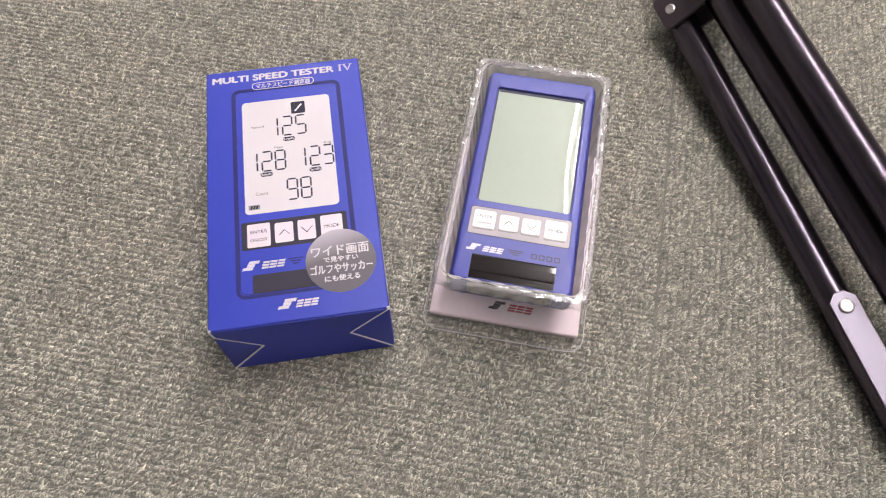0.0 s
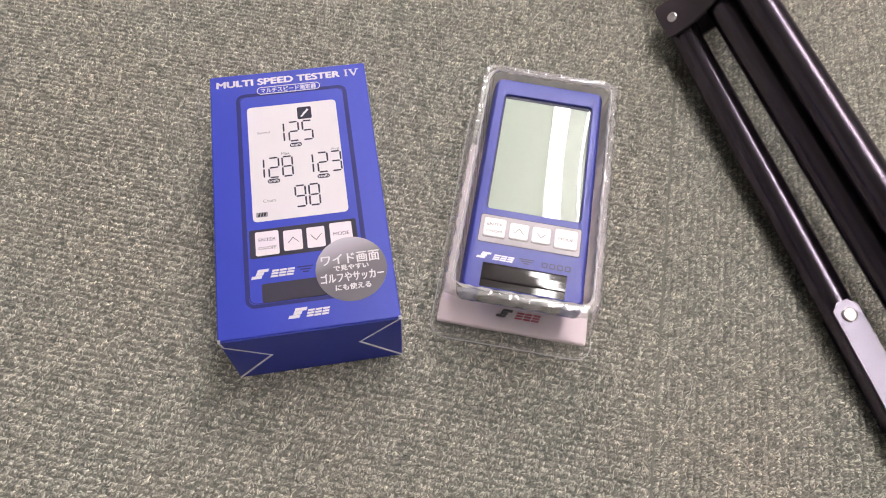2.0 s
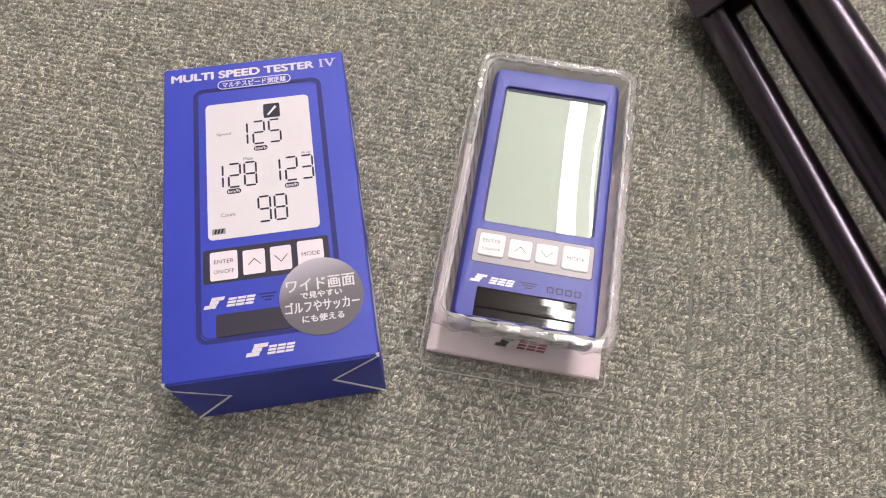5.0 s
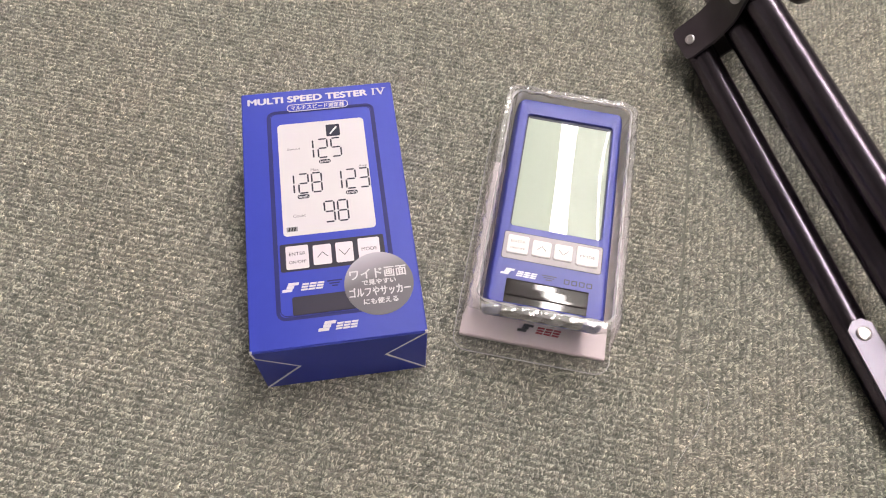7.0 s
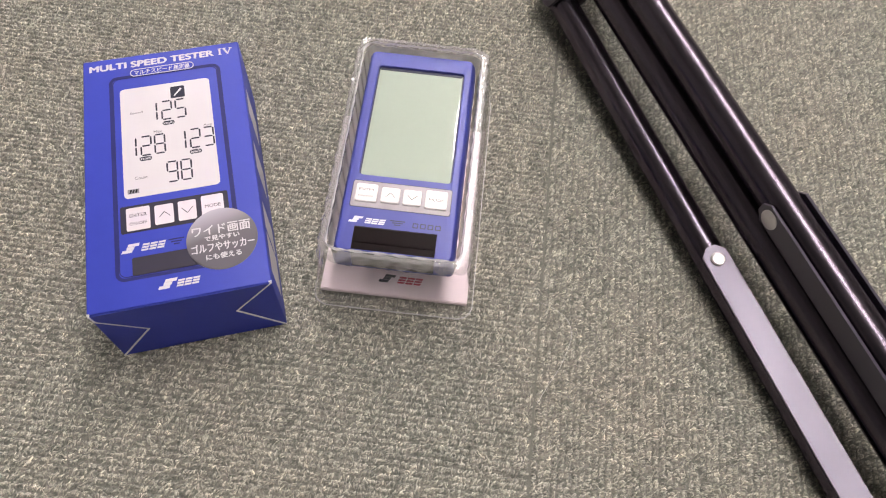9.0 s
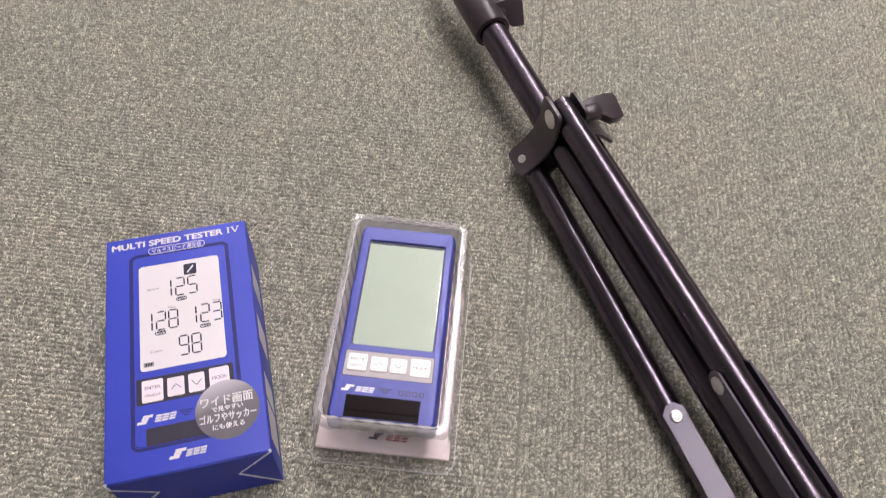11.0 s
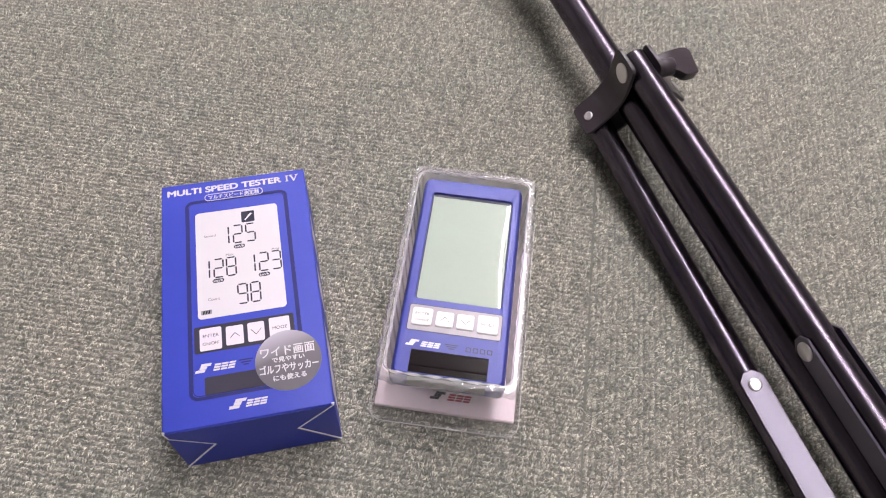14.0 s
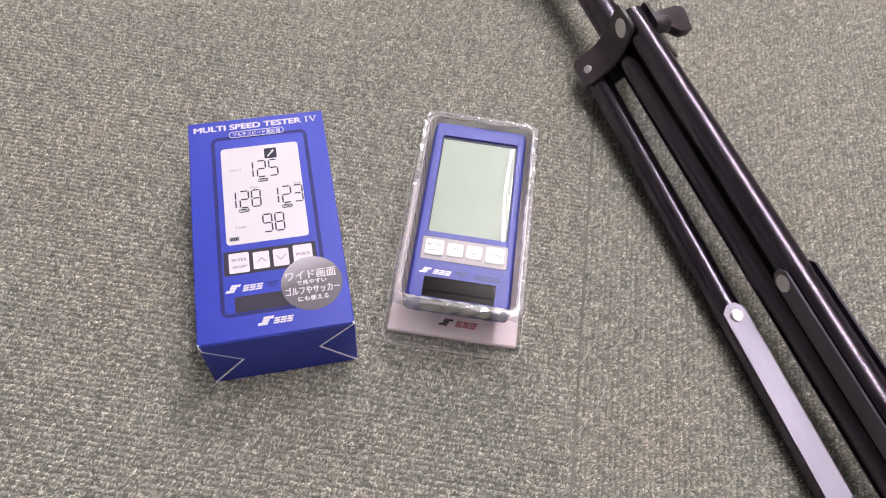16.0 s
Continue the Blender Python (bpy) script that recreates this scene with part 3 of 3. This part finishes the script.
for hw, hh, r, z in ((31.6, 69.9, 3.0, 0.0), (33.8, 71.8, 3.4, 1.4), (34.2, 72.2, 3.6, 5.0), (33.6, 71.8, 3.4, 13.0), (33.0, 71.5, 3.2, 16.5), (31.9, 71.1, 2.8, 19.0), (31.4, 70.8, 2.6, 19.6), (30.8, 70.3, 2.4, 19.8)):
    body.append([(x, y, z * MM) for x, y in ring_points(0, 0, hw * MM, hh * MM, r * MM)])
for d, z in ((0.5, 19.8), (0.1, 19.5), (0.0, 17.2)):
    body.append([(x, y, z * MM) for x, y in ring_points(LX, LY, LW + d * MM, LH + d * MM, 2.2 * MM)])
part("case", loft(bmesh.new(), body, True, True), ABS_BLUE, meter, "blue satin plastic case", 30)
# dark ring stands in for the shade inside the screen recess
part("screen_edge_shade", frame_plate(LX, LY, LW, LH, 2.2 * MM, 0.7 * MM, 17.3 * MM, 18.3 * MM), ABS_SHADE_AND_MARKS, meter, "dark ring put in for the recess shade round the screen")
bm = bmesh.new()
bmesh.ops.create_grid(bm, x_segments=80, y_segments=36, size=1.0, matrix=Matrix.Translation((LX, LY, 18.0 * MM)) @ Matrix.Diagonal((LW - 0.3 * MM, LH - 0.3 * MM, 1, 1)))
for v in bm.verts:  # the glass bulges by a hair
    fx, fy = (v.co.x - LX) / LW, (v.co.y - LY) / LH
    v.co.z += 0.00006 * math.cos(fx * math.pi / 2) * math.cos(fy * math.pi / 2)
    v.co.z -= 0.00019 * max(0.0, (abs(fx) - 0.78 - 0.1 * fy * fy) / 0.22) ** 2  # rounded-off long edges
rim_edges = [e for e in bm.edges if e.is_boundary]
skirt = bmesh.ops.extrude_edge_only(bm, edges=rim_edges)
for v in [g for g in skirt["geom"] if isinstance(g, bmesh.types.BMVert)]:
    v.co.z -= 0.7 * MM
# dark strip stands in for the shade under the upper bezel
part("screen_top_shade", block(LX - LW + 1.2 * MM, LX + LW - 1.2 * MM, LY + LH - 2.0 * MM, LY + LH - 0.2 * MM, 17.6 * MM, 18.35 * MM, 0.0002), ABS_SHADE_AND_MARKS, meter, "dark strip put in for the bezel shade above the screen")
part("screen", bm, LCD, meter, "blank grey green display glass", True)
panel = part("key_panel", plate(0, -35.0 * MM, 28.0 * MM, 8.5 * MM, 1.2 * MM, TOP - 0.0004, TOP + 0.0002), KEY_PANEL, meter, "grey key panel")
part("key_panel_edge", frame_plate(0, -35.0 * MM, 28.4 * MM, 8.9 * MM, 1.5 * MM, 0.5 * MM, TOP - 0.0004, TOP + 0.0001), ABS_SHADE_AND_MARKS, meter)
KEY_BOXES = ((-26.0, -13.8, -40.2, -28.6), (-11.6, -0.9, -39.6, -29.6), (0.9, 11.3, -39.6, -29.6), (13.5, 26.0, -40.4, -28.4))
for x0, x1, y0, y1 in KEY_BOXES:
    hw, hh, cx, cy = (x1 - x0) / 2 * MM, (y1 - y0) / 2 * MM, (x0 + x1) / 2 * MM, (y0 + y1) / 2 * MM
    loops = [[(x, y, TOP + z) for x, y in ring_points(cx, cy, hw - d, hh - d, 1.2 * MM)] for z, d in ((0.0, 0.0), (0.0008, 0.0), (0.0011, 0.0003), (0.0012, 0.0008))]
    part("key", loft(bmesh.new(), loops), KEY_RUBBER, panel, "white rubber key", True)
KT = TOP + 0.00124
text("key_word", "ENTER", -24.2 * MM, -33.6 * MM, 8.6 * MM, 1.9 * MM, KT, INK_GREY, panel)
text("key_word", "ON/OFF", -24.2 * MM, -37.8 * MM, 8.6 * MM, 1.6 * MM, KT, INK_GREY, panel)
text("key_word", "MODE", 15.6 * MM, -35.6 * MM, 8.4 * MM, 1.8 * MM, KT, INK_GREY, panel)
part("arrow_mark", strip([(-8.8 * MM, -36.0 * MM), (-6.2 * MM, -33.2 * MM), (-3.6 * MM, -36.0 * MM)], 0.35 * MM, KT, KT + 0.00005), INK_GREY, panel)
part("arrow_mark", strip([(3.4 * MM, -33.4 * MM), (6.1 * MM, -36.3 * MM), (8.8 * MM, -33.4 * MM)], 0.35 * MM, KT, KT + 0.00005), INK_GREY, panel)
emblem(-26.6 * MM, -53.8 * MM, 6.0 * MM, 4.0 * MM, TOP + 0.00004, INK_SILVER, meter, (-18.4 * MM, 11.4 * MM, 3.4 * MM, 3))
for i, w in enumerate((4.0, 2.8, 1.5)):
    part("arrow_bar", strip([(-w * MM, (-50.4 - 1.25 * i) * MM), (w * MM, (-50.4 - 1.25 * i) * MM)], 0.65 * MM, TOP - 0.0001, TOP + 0.00005), ABS_SHADE_AND_MARKS, meter)
for i in range(4):
    x0 = (8.4 + 4.2 * i) * MM
    part("embossed_bar", frame_plate(x0 + 1.6 * MM, -52.0 * MM, 1.6 * MM, 1.6 * MM, 0.5 * MM, 0.6 * MM, TOP - 0.0001, TOP + 0.0001), ABS_SHADE_AND_MARKS, meter)
# the sensor window wraps over the front edge
prof = [(-55.8, 19.4), (-56.2, 20.3), (-57.2, 20.7), (-60.5, 20.9), (-64.4, 20.7), (-65.6, 20.5), (-66.1, 20.2), (-66.3, 20.0), (-70.2, 19.9), (-71.6, 18.9), (-72.2, 17.0), (-72.4, 4.0), (-70, 4.0), (-64, 15.0)]
bm = bmesh.new()
loft(bm, [[(x * MM, y * MM, z * MM) for y, z in prof] for x in (22.6, -23.1)])
bmesh.ops.recalc_face_normals(bm, faces=bm.faces[:])
part("sensor_window", bm, LENS_BLACK, meter, "glossy black sensor window")

# ---- light stand ----
FALL = math.degrees(math.atan(0.031))
stand = empty("light_stand", Matrix.Translation((0.22, 0.467, 0)) @ Matrix(((0.339, 0.941, 0, 0), (-0.941, 0.339, 0, 0), (0, 0, 1, 0), (0, 0, 0, 1))) @ pose(0, 0, 0, 0, FALL, 0),
              "folded black metal light stand lying on the carpet", "light stand")
CQ, CZ = 28.5, 44.5
LEGS = [(29.3, 70.5, 90.0, 10.4), (4.4, 20.0, 226.0, 9.6), (60.0, 27.0, -45.0, 9.6)]
SPLAY = 0.0165  # the low leg by the tray opens by a degree from its pivot
SPLAY_AT = 232 * MM


def splayed(bm, leg):
    """Shears what belongs to the splayed leg, so that it nears the column towards the hub."""
    if leg[0] < 10:
        for v in bm.verts:
            v.co.y += SPLAY * (SPLAY_AT - v.co.x)
    return bm


def tube(name, q, z, r, s0, s1, mat, label=""):
    prof = [(s0 * MM, (r - 1.6) * MM), (s0 * MM, (r - 0.4) * MM), ((s0 + 0.5) * MM, r * MM), ((s1 - 0.5) * MM, r * MM), (s1 * MM, (r - 0.5) * MM)]
    return part(name, moved(lathe(prof, 40), pose(0, q * MM, z * MM)), mat, stand, label, True)


tube("column", CQ, CZ, 12.3, -140, 430, TUBE_BLACK, "black anodised centre column")
for leg in LEGS:
    q, z, a, r = leg
    prof = [(-9 * MM, (r - 1.6) * MM), (-9 * MM, (r - 0.4) * MM), (-8.5 * MM, r * MM), (439.5 * MM, r * MM), (440 * MM, (r - 0.5) * MM)]
    part("leg", splayed(moved(lathe(prof, 40), pose(0, q * MM, z * MM)), leg), TUBE_BLACK, stand, "black anodised folding leg", True)


def bent_sheet(points, s0, s1, thick, r=3.0):
    """A sheet that follows points (q, z) across the stand and runs from s0 to s1 along it, its free ends rounded."""
    bm = bmesh.new()
    dense = []
    for i, p in enumerate(points):
        if 0 < i < len(points) - 1:
            a, b, c = Vector(points[i - 1]), Vector(p), Vector(points[i + 1])
            ra = min(7.0, (a - b).length * 0.45)
            rc = min(7.0, (c - b).length * 0.45)
            p0, p2 = b + (a - b).normalized() * ra, b + (c - b).normalized() * rc
            for k in range(9):
                t = k / 8
                dense.append(p0 * (1 - t) ** 2 + b * 2 * t * (1 - t) + p2 * t * t)
        else:
            e = Vector(points[1] if i == 0 else points[-2])
            steps = [Vector(p) + (e - Vector(p)).normalized() * k for k in (0.0, 0.5, 1.3, 2.6, 4.5, 8.0)]
            dense += steps if i == 0 else steps[::-1]
    loops = []
    run = [0.0]
    for a, b in zip(dense, dense[1:]):
        run.append(run[-1] + (b - a).length)
    for i, p in enumerate(dense):
        d = (dense[min(i + 1, len(dense) - 1)] - dense[max(i - 1, 0)]).normalized()
        n = Vector((-d.y, d.x)) * thick / 2
        end = min(run[i], run[-1] - run[i])
        cut = 4.5 - math.sqrt(max(0.0, 4.5 ** 2 - (4.5 - min(end, 4.5)) ** 2))
        a, b = s0 + cut, s1 - cut
        loops.append([(a * MM, (p.x + n.x) * MM, (p.y + n.y) * MM), (b * MM, (p.x + n.x) * MM, (p.y + n.y) * MM), (b * MM, (p.x - n.x) * MM, (p.y - n.y) * MM), (a * MM, (p.x - n.x) * MM, (p.y - n.y) * MM)])
    loft(bm, loops)
    bmesh.ops.recalc_face_normals(bm, faces=bm.faces[:])
    return bm


def leg_side(leg, side, out, off):
    """A point beside a leg: out along its ray from the column, off to its side."""
    q, z, a, r = leg
    c, s = math.cos(radians(a)), math.sin(radians(a))
    return q + c * out - s * off * side, z + s * out + c * off * side


top, left, right = LEGS
hub = part("hub", moved(lathe([(-14 * MM, 12.5 * MM), (-14 * MM, 14.4 * MM), (-13 * MM, 15.2 * MM), (4 * MM, 15.2 * MM), (5 * MM, 14.4 * MM), (5 * MM, 12.5 * MM)], 40), pose(0, CQ * MM, CZ * MM)), MOULDED, stand, "black moulded hub", True)
pivot_left, pivot_right = (left[0] + SPLAY * 232, *left[1:]), (right[0] + 2.0, right[1] + 3.0, *right[2:])
for a, b in ((top, pivot_left), (pivot_left, pivot_right), (pivot_right, top)):
    p0, p1 = leg_side(a, 1, 12 if a is top else 9, a[3] + 1.6), leg_side(a, 1, -15, a[3] + 1.6)
    p2, p3 = leg_side(b, -1, -15, b[3] + 1.6), leg_side(b, -1, 9, b[3] + 1.6)
    part("bracket", bent_sheet([p0, p1, p2, p3], -14, 12.5, 2.6), MOULDED, hub, "black bracket bent round the hub", True)


def rivet(leg, side, s, off, r, mat, hollow=False):
    q, z = leg_side(leg, side, 0, off)
    a = radians(leg[2])
    n = Vector((0, -math.sin(a) * side, math.cos(a) * side))
    turn = n.to_track_quat("Z", "X").to_matrix().to_4x4()
    prof = [(-0.6, r), (0.5, r), (0.9, r * 0.85), (0.9, r * 0.55), (0.35, r * 0.5), (0.3, r * 0.1)] if hollow else [(-0.6, r), (0.3, r), (0.9, r * 0.8), (1.3, r * 0.45), (1.4, r * 0.08)]
    bm = moved(lathe([(h * MM, w * MM) for h, w in prof], 24, "Z"), Matrix.Translation((s * MM, q * MM, z * MM)) @ turn)
    return part("rivet", bm, mat, stand, "bright metal rivet", True)


rivet(top, 1, 1.0, top[3] + 3.4, 7.4, CHROME)
rivet(pivot_left, -1, 0.0, left[3] + 3.3, 3.4, CHROME, True)
rivet(pivot_right, 1, 1.0, right[3] + 3.4, 5.0, CHROME)


def strut(leg, s0, s1):
    q0, z0, lean, rad = leg
    leg = (q0, z0, lean + {226.0: -32.0, -45.0: 32.0}.get(lean, 0.0), rad)
    for side in (1, -1):
        off = leg[3] + 1.0
        bm = bmesh.new()
        outline = ring_points((s0 + s1) / 2 * MM, 0, (s1 - s0) / 2 * MM, 7.4 * MM, 4.6 * MM, 1)
        slab(outline, -0.0008, 0.0008, bm)
        q, z = leg_side(leg, side, 0, off)
        a = radians(leg[2])
        n = Vector((0, -math.sin(a) * side, math.cos(a) * side))
        x = Vector((1, 0, 0))
        y = n.cross(x)
        m = Matrix((x, y, n)).transposed().to_4x4()
        part("strut", splayed(moved(bm, Matrix.Translation((0, q * MM, z * MM)) @ m), leg), PLATE_GREY, stand, "dark grey flat metal strut")


for leg in LEGS:
    strut(leg, 223, 430)
rivet(top, 1, 232, top[3] + 2.2, 5.8, CHROME)
rivet(top, -1, 232, top[3] + 2.2, 5.0, CHROME)
rivet((left[0], left[1], 194.0, left[3]), -1, 232, left[3] + 2.2, 4.2, CHROME, True)

# collar, spigot and the wing screws
part("collar", moved(lathe([(-128 * MM, 12.6 * MM), (-128 * MM, 15.8 * MM), (-129 * MM, 16.4 * MM), (-178 * MM, 16.2 * MM), (-178.4 * MM, 15.6 * MM), (-178.8 * MM, 15.6 * MM), (-179.2 * MM, 16.1 * MM), (-197 * MM, 15.2 * MM),
                            (-211 * MM, 13.2 * MM), (-216 * MM, 11.8 * MM), (-218 * MM, 9.8 * MM), (-218 * MM, 3 * MM)], 40), pose(0, CQ * MM, CZ * MM)), MOULDED, stand, "black moulded collar", True)
spigot = part("spigot", moved(lathe([(-216 * MM, 8.9 * MM), (-220 * MM, 8.8 * MM), (-223 * MM, 6.6 * MM), (-232 * MM, 5.6 * MM), (-239 * MM, 5.8 * MM), (-242 * MM, 7.3 * MM), (-248 * MM, 7.5 * MM)], 28), pose(0, CQ * MM, CZ * MM)), CHROME, stand, "bright metal spigot", True)
part("spigot_tip", moved(lathe([(-247.5 * MM, 7.7 * MM), (-259 * MM, 7.6 * MM), (-261 * MM, 6.4 * MM), (-262 * MM, 3 * MM)], 28), pose(0, CQ * MM, CZ * MM)), MOULDED, spigot, "black tip", True)


def wing_screw(m, size=1.0, stem=9.0):
    """A wing screw along local y: metal stem, round boss, a flat rounded wing with a hooked end."""
    root = part("wing_screw", moved(lathe([(-3 * MM, 6.6 * MM), (-2 * MM, 7.2 * MM), (11 * MM, 7.2 * MM), (13 * MM, 6.2 * MM)], 24, "Y"), m @ pose(0, stem * MM, 0) @ Matrix.Scale(size, 4)), MOULDED, stand, "black plastic wing screw", True)
    part("screw_stem", moved(lathe([(-8 * MM, 3.6 * MM), (stem * MM, 3.6 * MM)], 20, "Y"), m), CHROME, root, "bright metal stem", True)
    outline = [(-9.5, -1), (4.5, -1), (4.8, 8), (7, 13), (11, 17.5), (12, 19.5), (12, 27.5), (11, 29), (-7, 29), (-10.5, 27.5), (-12, 21), (-11, 9)]
    loops = []
    for z, k in ((-4.9, 0.95), (-4.5, 0.99), (0, 1.0), (4.5, 0.99), (4.9, 0.95)):
        loops.append([(x * k * MM, (15 + (y - 15) * k) * MM, z * MM) for x, y in outline])
    bm = loft(bmesh.new(), loops)
    part("wing", moved(bm, m @ pose(0, stem * MM, 0) @ Matrix.Scale(size, 4)), MOULDED, root, "", True)


wing_screw(pose(-3 * MM, (CQ + 13) * MM, (CZ + 16) * MM, 0, 14, -2), 0.98, 9)
wing_screw(pose(-146 * MM, (CQ + 10) * MM, (CZ + 2) * MM, 0, 58, -2), 1.08, -6)
wing_screw(pose(-190 * MM, (CQ + 9) * MM, (CZ + 3) * MM, 0, 64, -2), 0.92, -6)


# ---- carpet ----
def loop_pile(name, centres, turn, label):
    """Yarn loops at the given centres, each arched along its own direction (radians)."""
    rng = np.random.default_rng(11 + len(name))
    n = len(centres)
    rings, sides = 3, 3
    length = rng.normal(0.00112, 0.00022, n).clip(0.0007)
    width = rng.normal(0.00041, 0.00010, n).clip(0.00025)
    high = rng.normal(0.0, 0.00025, n)
    lean = rng.normal(0, 0.0007, n)
    verts = np.zeros((n, rings, sides, 3))
    for i in range(rings):
        a = math.pi * (i + 0.25) / (rings - 0.5)
        px, pz = -math.cos(a), math.sin(a)
        for k in range(sides):
            b = math.pi * k / (sides - 1)
            across = math.cos(b) * width * (0.8 + 0.3 * pz)
            up = math.sin(b) * 0.0007
            x = px * (length + up * 0.7)
            z = -0.0024 + pz * (0.0017 + up) + high * pz
            y = across + lean * pz
            verts[:, i, k, 0] = centres[:, 0] + x * np.cos(turn) - y * np.sin(turn)
            verts[:, i, k, 1] = centres[:, 1] + x * np.sin(turn) + y * np.cos(turn)
            verts[:, i, k, 2] = z
    one = []
    for i in range(rings - 1):
        for k in range(sides - 1):
            one.append((i * sides + k, (i + 1) * sides + k, (i + 1) * sides + k + 1, i * sides + k + 1))
    one = np.array(one)
    faces = (one[None] + (np.arange(n) * rings * sides)[:, None, None]).reshape(-1)
    me = bpy.data.meshes.new(name)
    me.vertices.add(n * rings * sides)
    me.vertices.foreach_set("co", verts.reshape(-1))
    count = n * len(one)
    me.loops.add(count * 4)
    me.loops.foreach_set("vertex_index", faces.astype(np.int32))
    me.polygons.add(count)
    me.polygons.foreach_set("loop_start", np.arange(0, count * 4, 4, dtype=np.int32))
    me.polygons.foreach_set("use_smooth", np.ones(count, dtype=bool))
    me.update(calc_edges=True)
    along_u = np.repeat(np.arange(rings) / (rings - 1), sides)
    across_v = np.tile(np.arange(sides) / (sides - 1), rings)
    shift = rng.random((n, 2)) * 40
    flat = np.stack((along_u[one.reshape(-1)], across_v[one.reshape(-1)]), 1)
    uv = flat[None] + shift[:, None, :]
    me.uv_layers.new(name="strand").data.foreach_set("uv", uv.reshape(-1).astype(np.float32))
    me.materials.append(YARN)
    return tagged(new(name, me), label, "carpet", kind="stuff")


def tile_points(side):
    """Loop centres and directions in the tile grid: tufts in rows, a few strands to a tuft, kept to the stretch that the walk passes."""
    rng = np.random.default_rng(5)
    if side < 0:
        u, v = np.meshgrid(-0.0024 - np.arange(0, 0.72, 0.0027), np.arange(-0.2, 1.05, 0.0037))
        u = u + 0.0013 * (np.arange(len(u)) % 2)[:, None]
        strands, lean, spread, ju, jv = 5, GRID + 62, 0.45, 0.00072, 0.00046
    else:
        u, v = np.meshgrid(0.0024 + np.arange(0, 0.62, 0.0037), np.arange(-0.2, 1.05, 0.0026))
        strands, lean, spread, ju, jv = 5, GRID + 26, 0.42, 0.00044, 0.00072
    u, v = u.ravel(), v.ravel()
    u, v = u + rng.normal(0, 0.0002, u.size), v + rng.normal(0, 0.0002, u.size)
    turn = np.repeat(radians(lean) + rng.normal(0, spread, u.size), strands) + rng.normal(0, 0.2, u.size * strands)
    u, v = np.repeat(u, strands), np.repeat(v, strands)
    u = u + rng.normal(0, ju, u.size)
    v = v + rng.normal(0, jv, v.size)
    c, s = math.cos(radians(GRID)), math.sin(radians(GRID))
    x, y = 0.1615 + c * u - s * v, s * u + c * v
    near = (abs(u) > 0.00145) & (y > 0.05) & (y < 0.9) & (x > -0.215 - 0.28 * (y - 0.13)) & (x < 0.45 + 0.34 * (y - 0.13))
    return np.stack((x[near], y[near]), 1), turn[near]


# the strip's dark colour stands in for shade down in the tile joint
joint = slab([(-0.0005, -0.5), (0.0005, -0.5), (0.0005, 1.6), (-0.0005, 1.6)], -0.0023, -0.0017)
tagged(part("carpet_joint", moved(joint, pose(0.1615, 0, 0, 0, 0, GRID)), JOINT), "dark strip put in for the shade in the joint between two carpet tiles", "trim", kind="structure")
loop_pile("carpet_tile", *tile_points(-1), "grey green loop pile carpet tile with crosswise rows")
loop_pile("carpet_tile_turned", *tile_points(1), "grey green loop pile carpet tile with lengthwise rows")


def lint(points, label):
    """A thin stray fibre lying on the pile."""
    cu = bpy.data.curves.new("fibre", "CURVE")
    cu.dimensions, cu.bevel_depth, cu.bevel_resolution = "3D", 0.00009, 1
    sp = cu.splines.new("BEZIER")
    sp.bezier_points.add(len(points) - 1)
    for bp, p in zip(sp.bezier_points, points):
        bp.co, bp.handle_left_type, bp.handle_right_type = p, "AUTO", "AUTO"
    tmp = bpy.data.objects.new("fibre", cu)
    scene.collection.objects.link(tmp)
    bpy.context.view_layer.update()
    me = bpy.data.meshes.new_from_object(tmp.evaluated_get(bpy.context.evaluated_depsgraph_get()))
    bpy.data.objects.remove(tmp)
    me.materials.append(CARD_EDGE)
    return tagged(new("lint_fibre", me), label, "lint")


lint([(0.1960, 0.2325, 0.0004), (0.2075, 0.2250, 0.0008), (0.2130, 0.2160, 0.0007), (0.2070, 0.1960, 0.0009), (0.1960, 0.1800, 0.0006), (0.1890, 0.1700, 0.0003)], "pale stray fibre lying across the carpet joint")
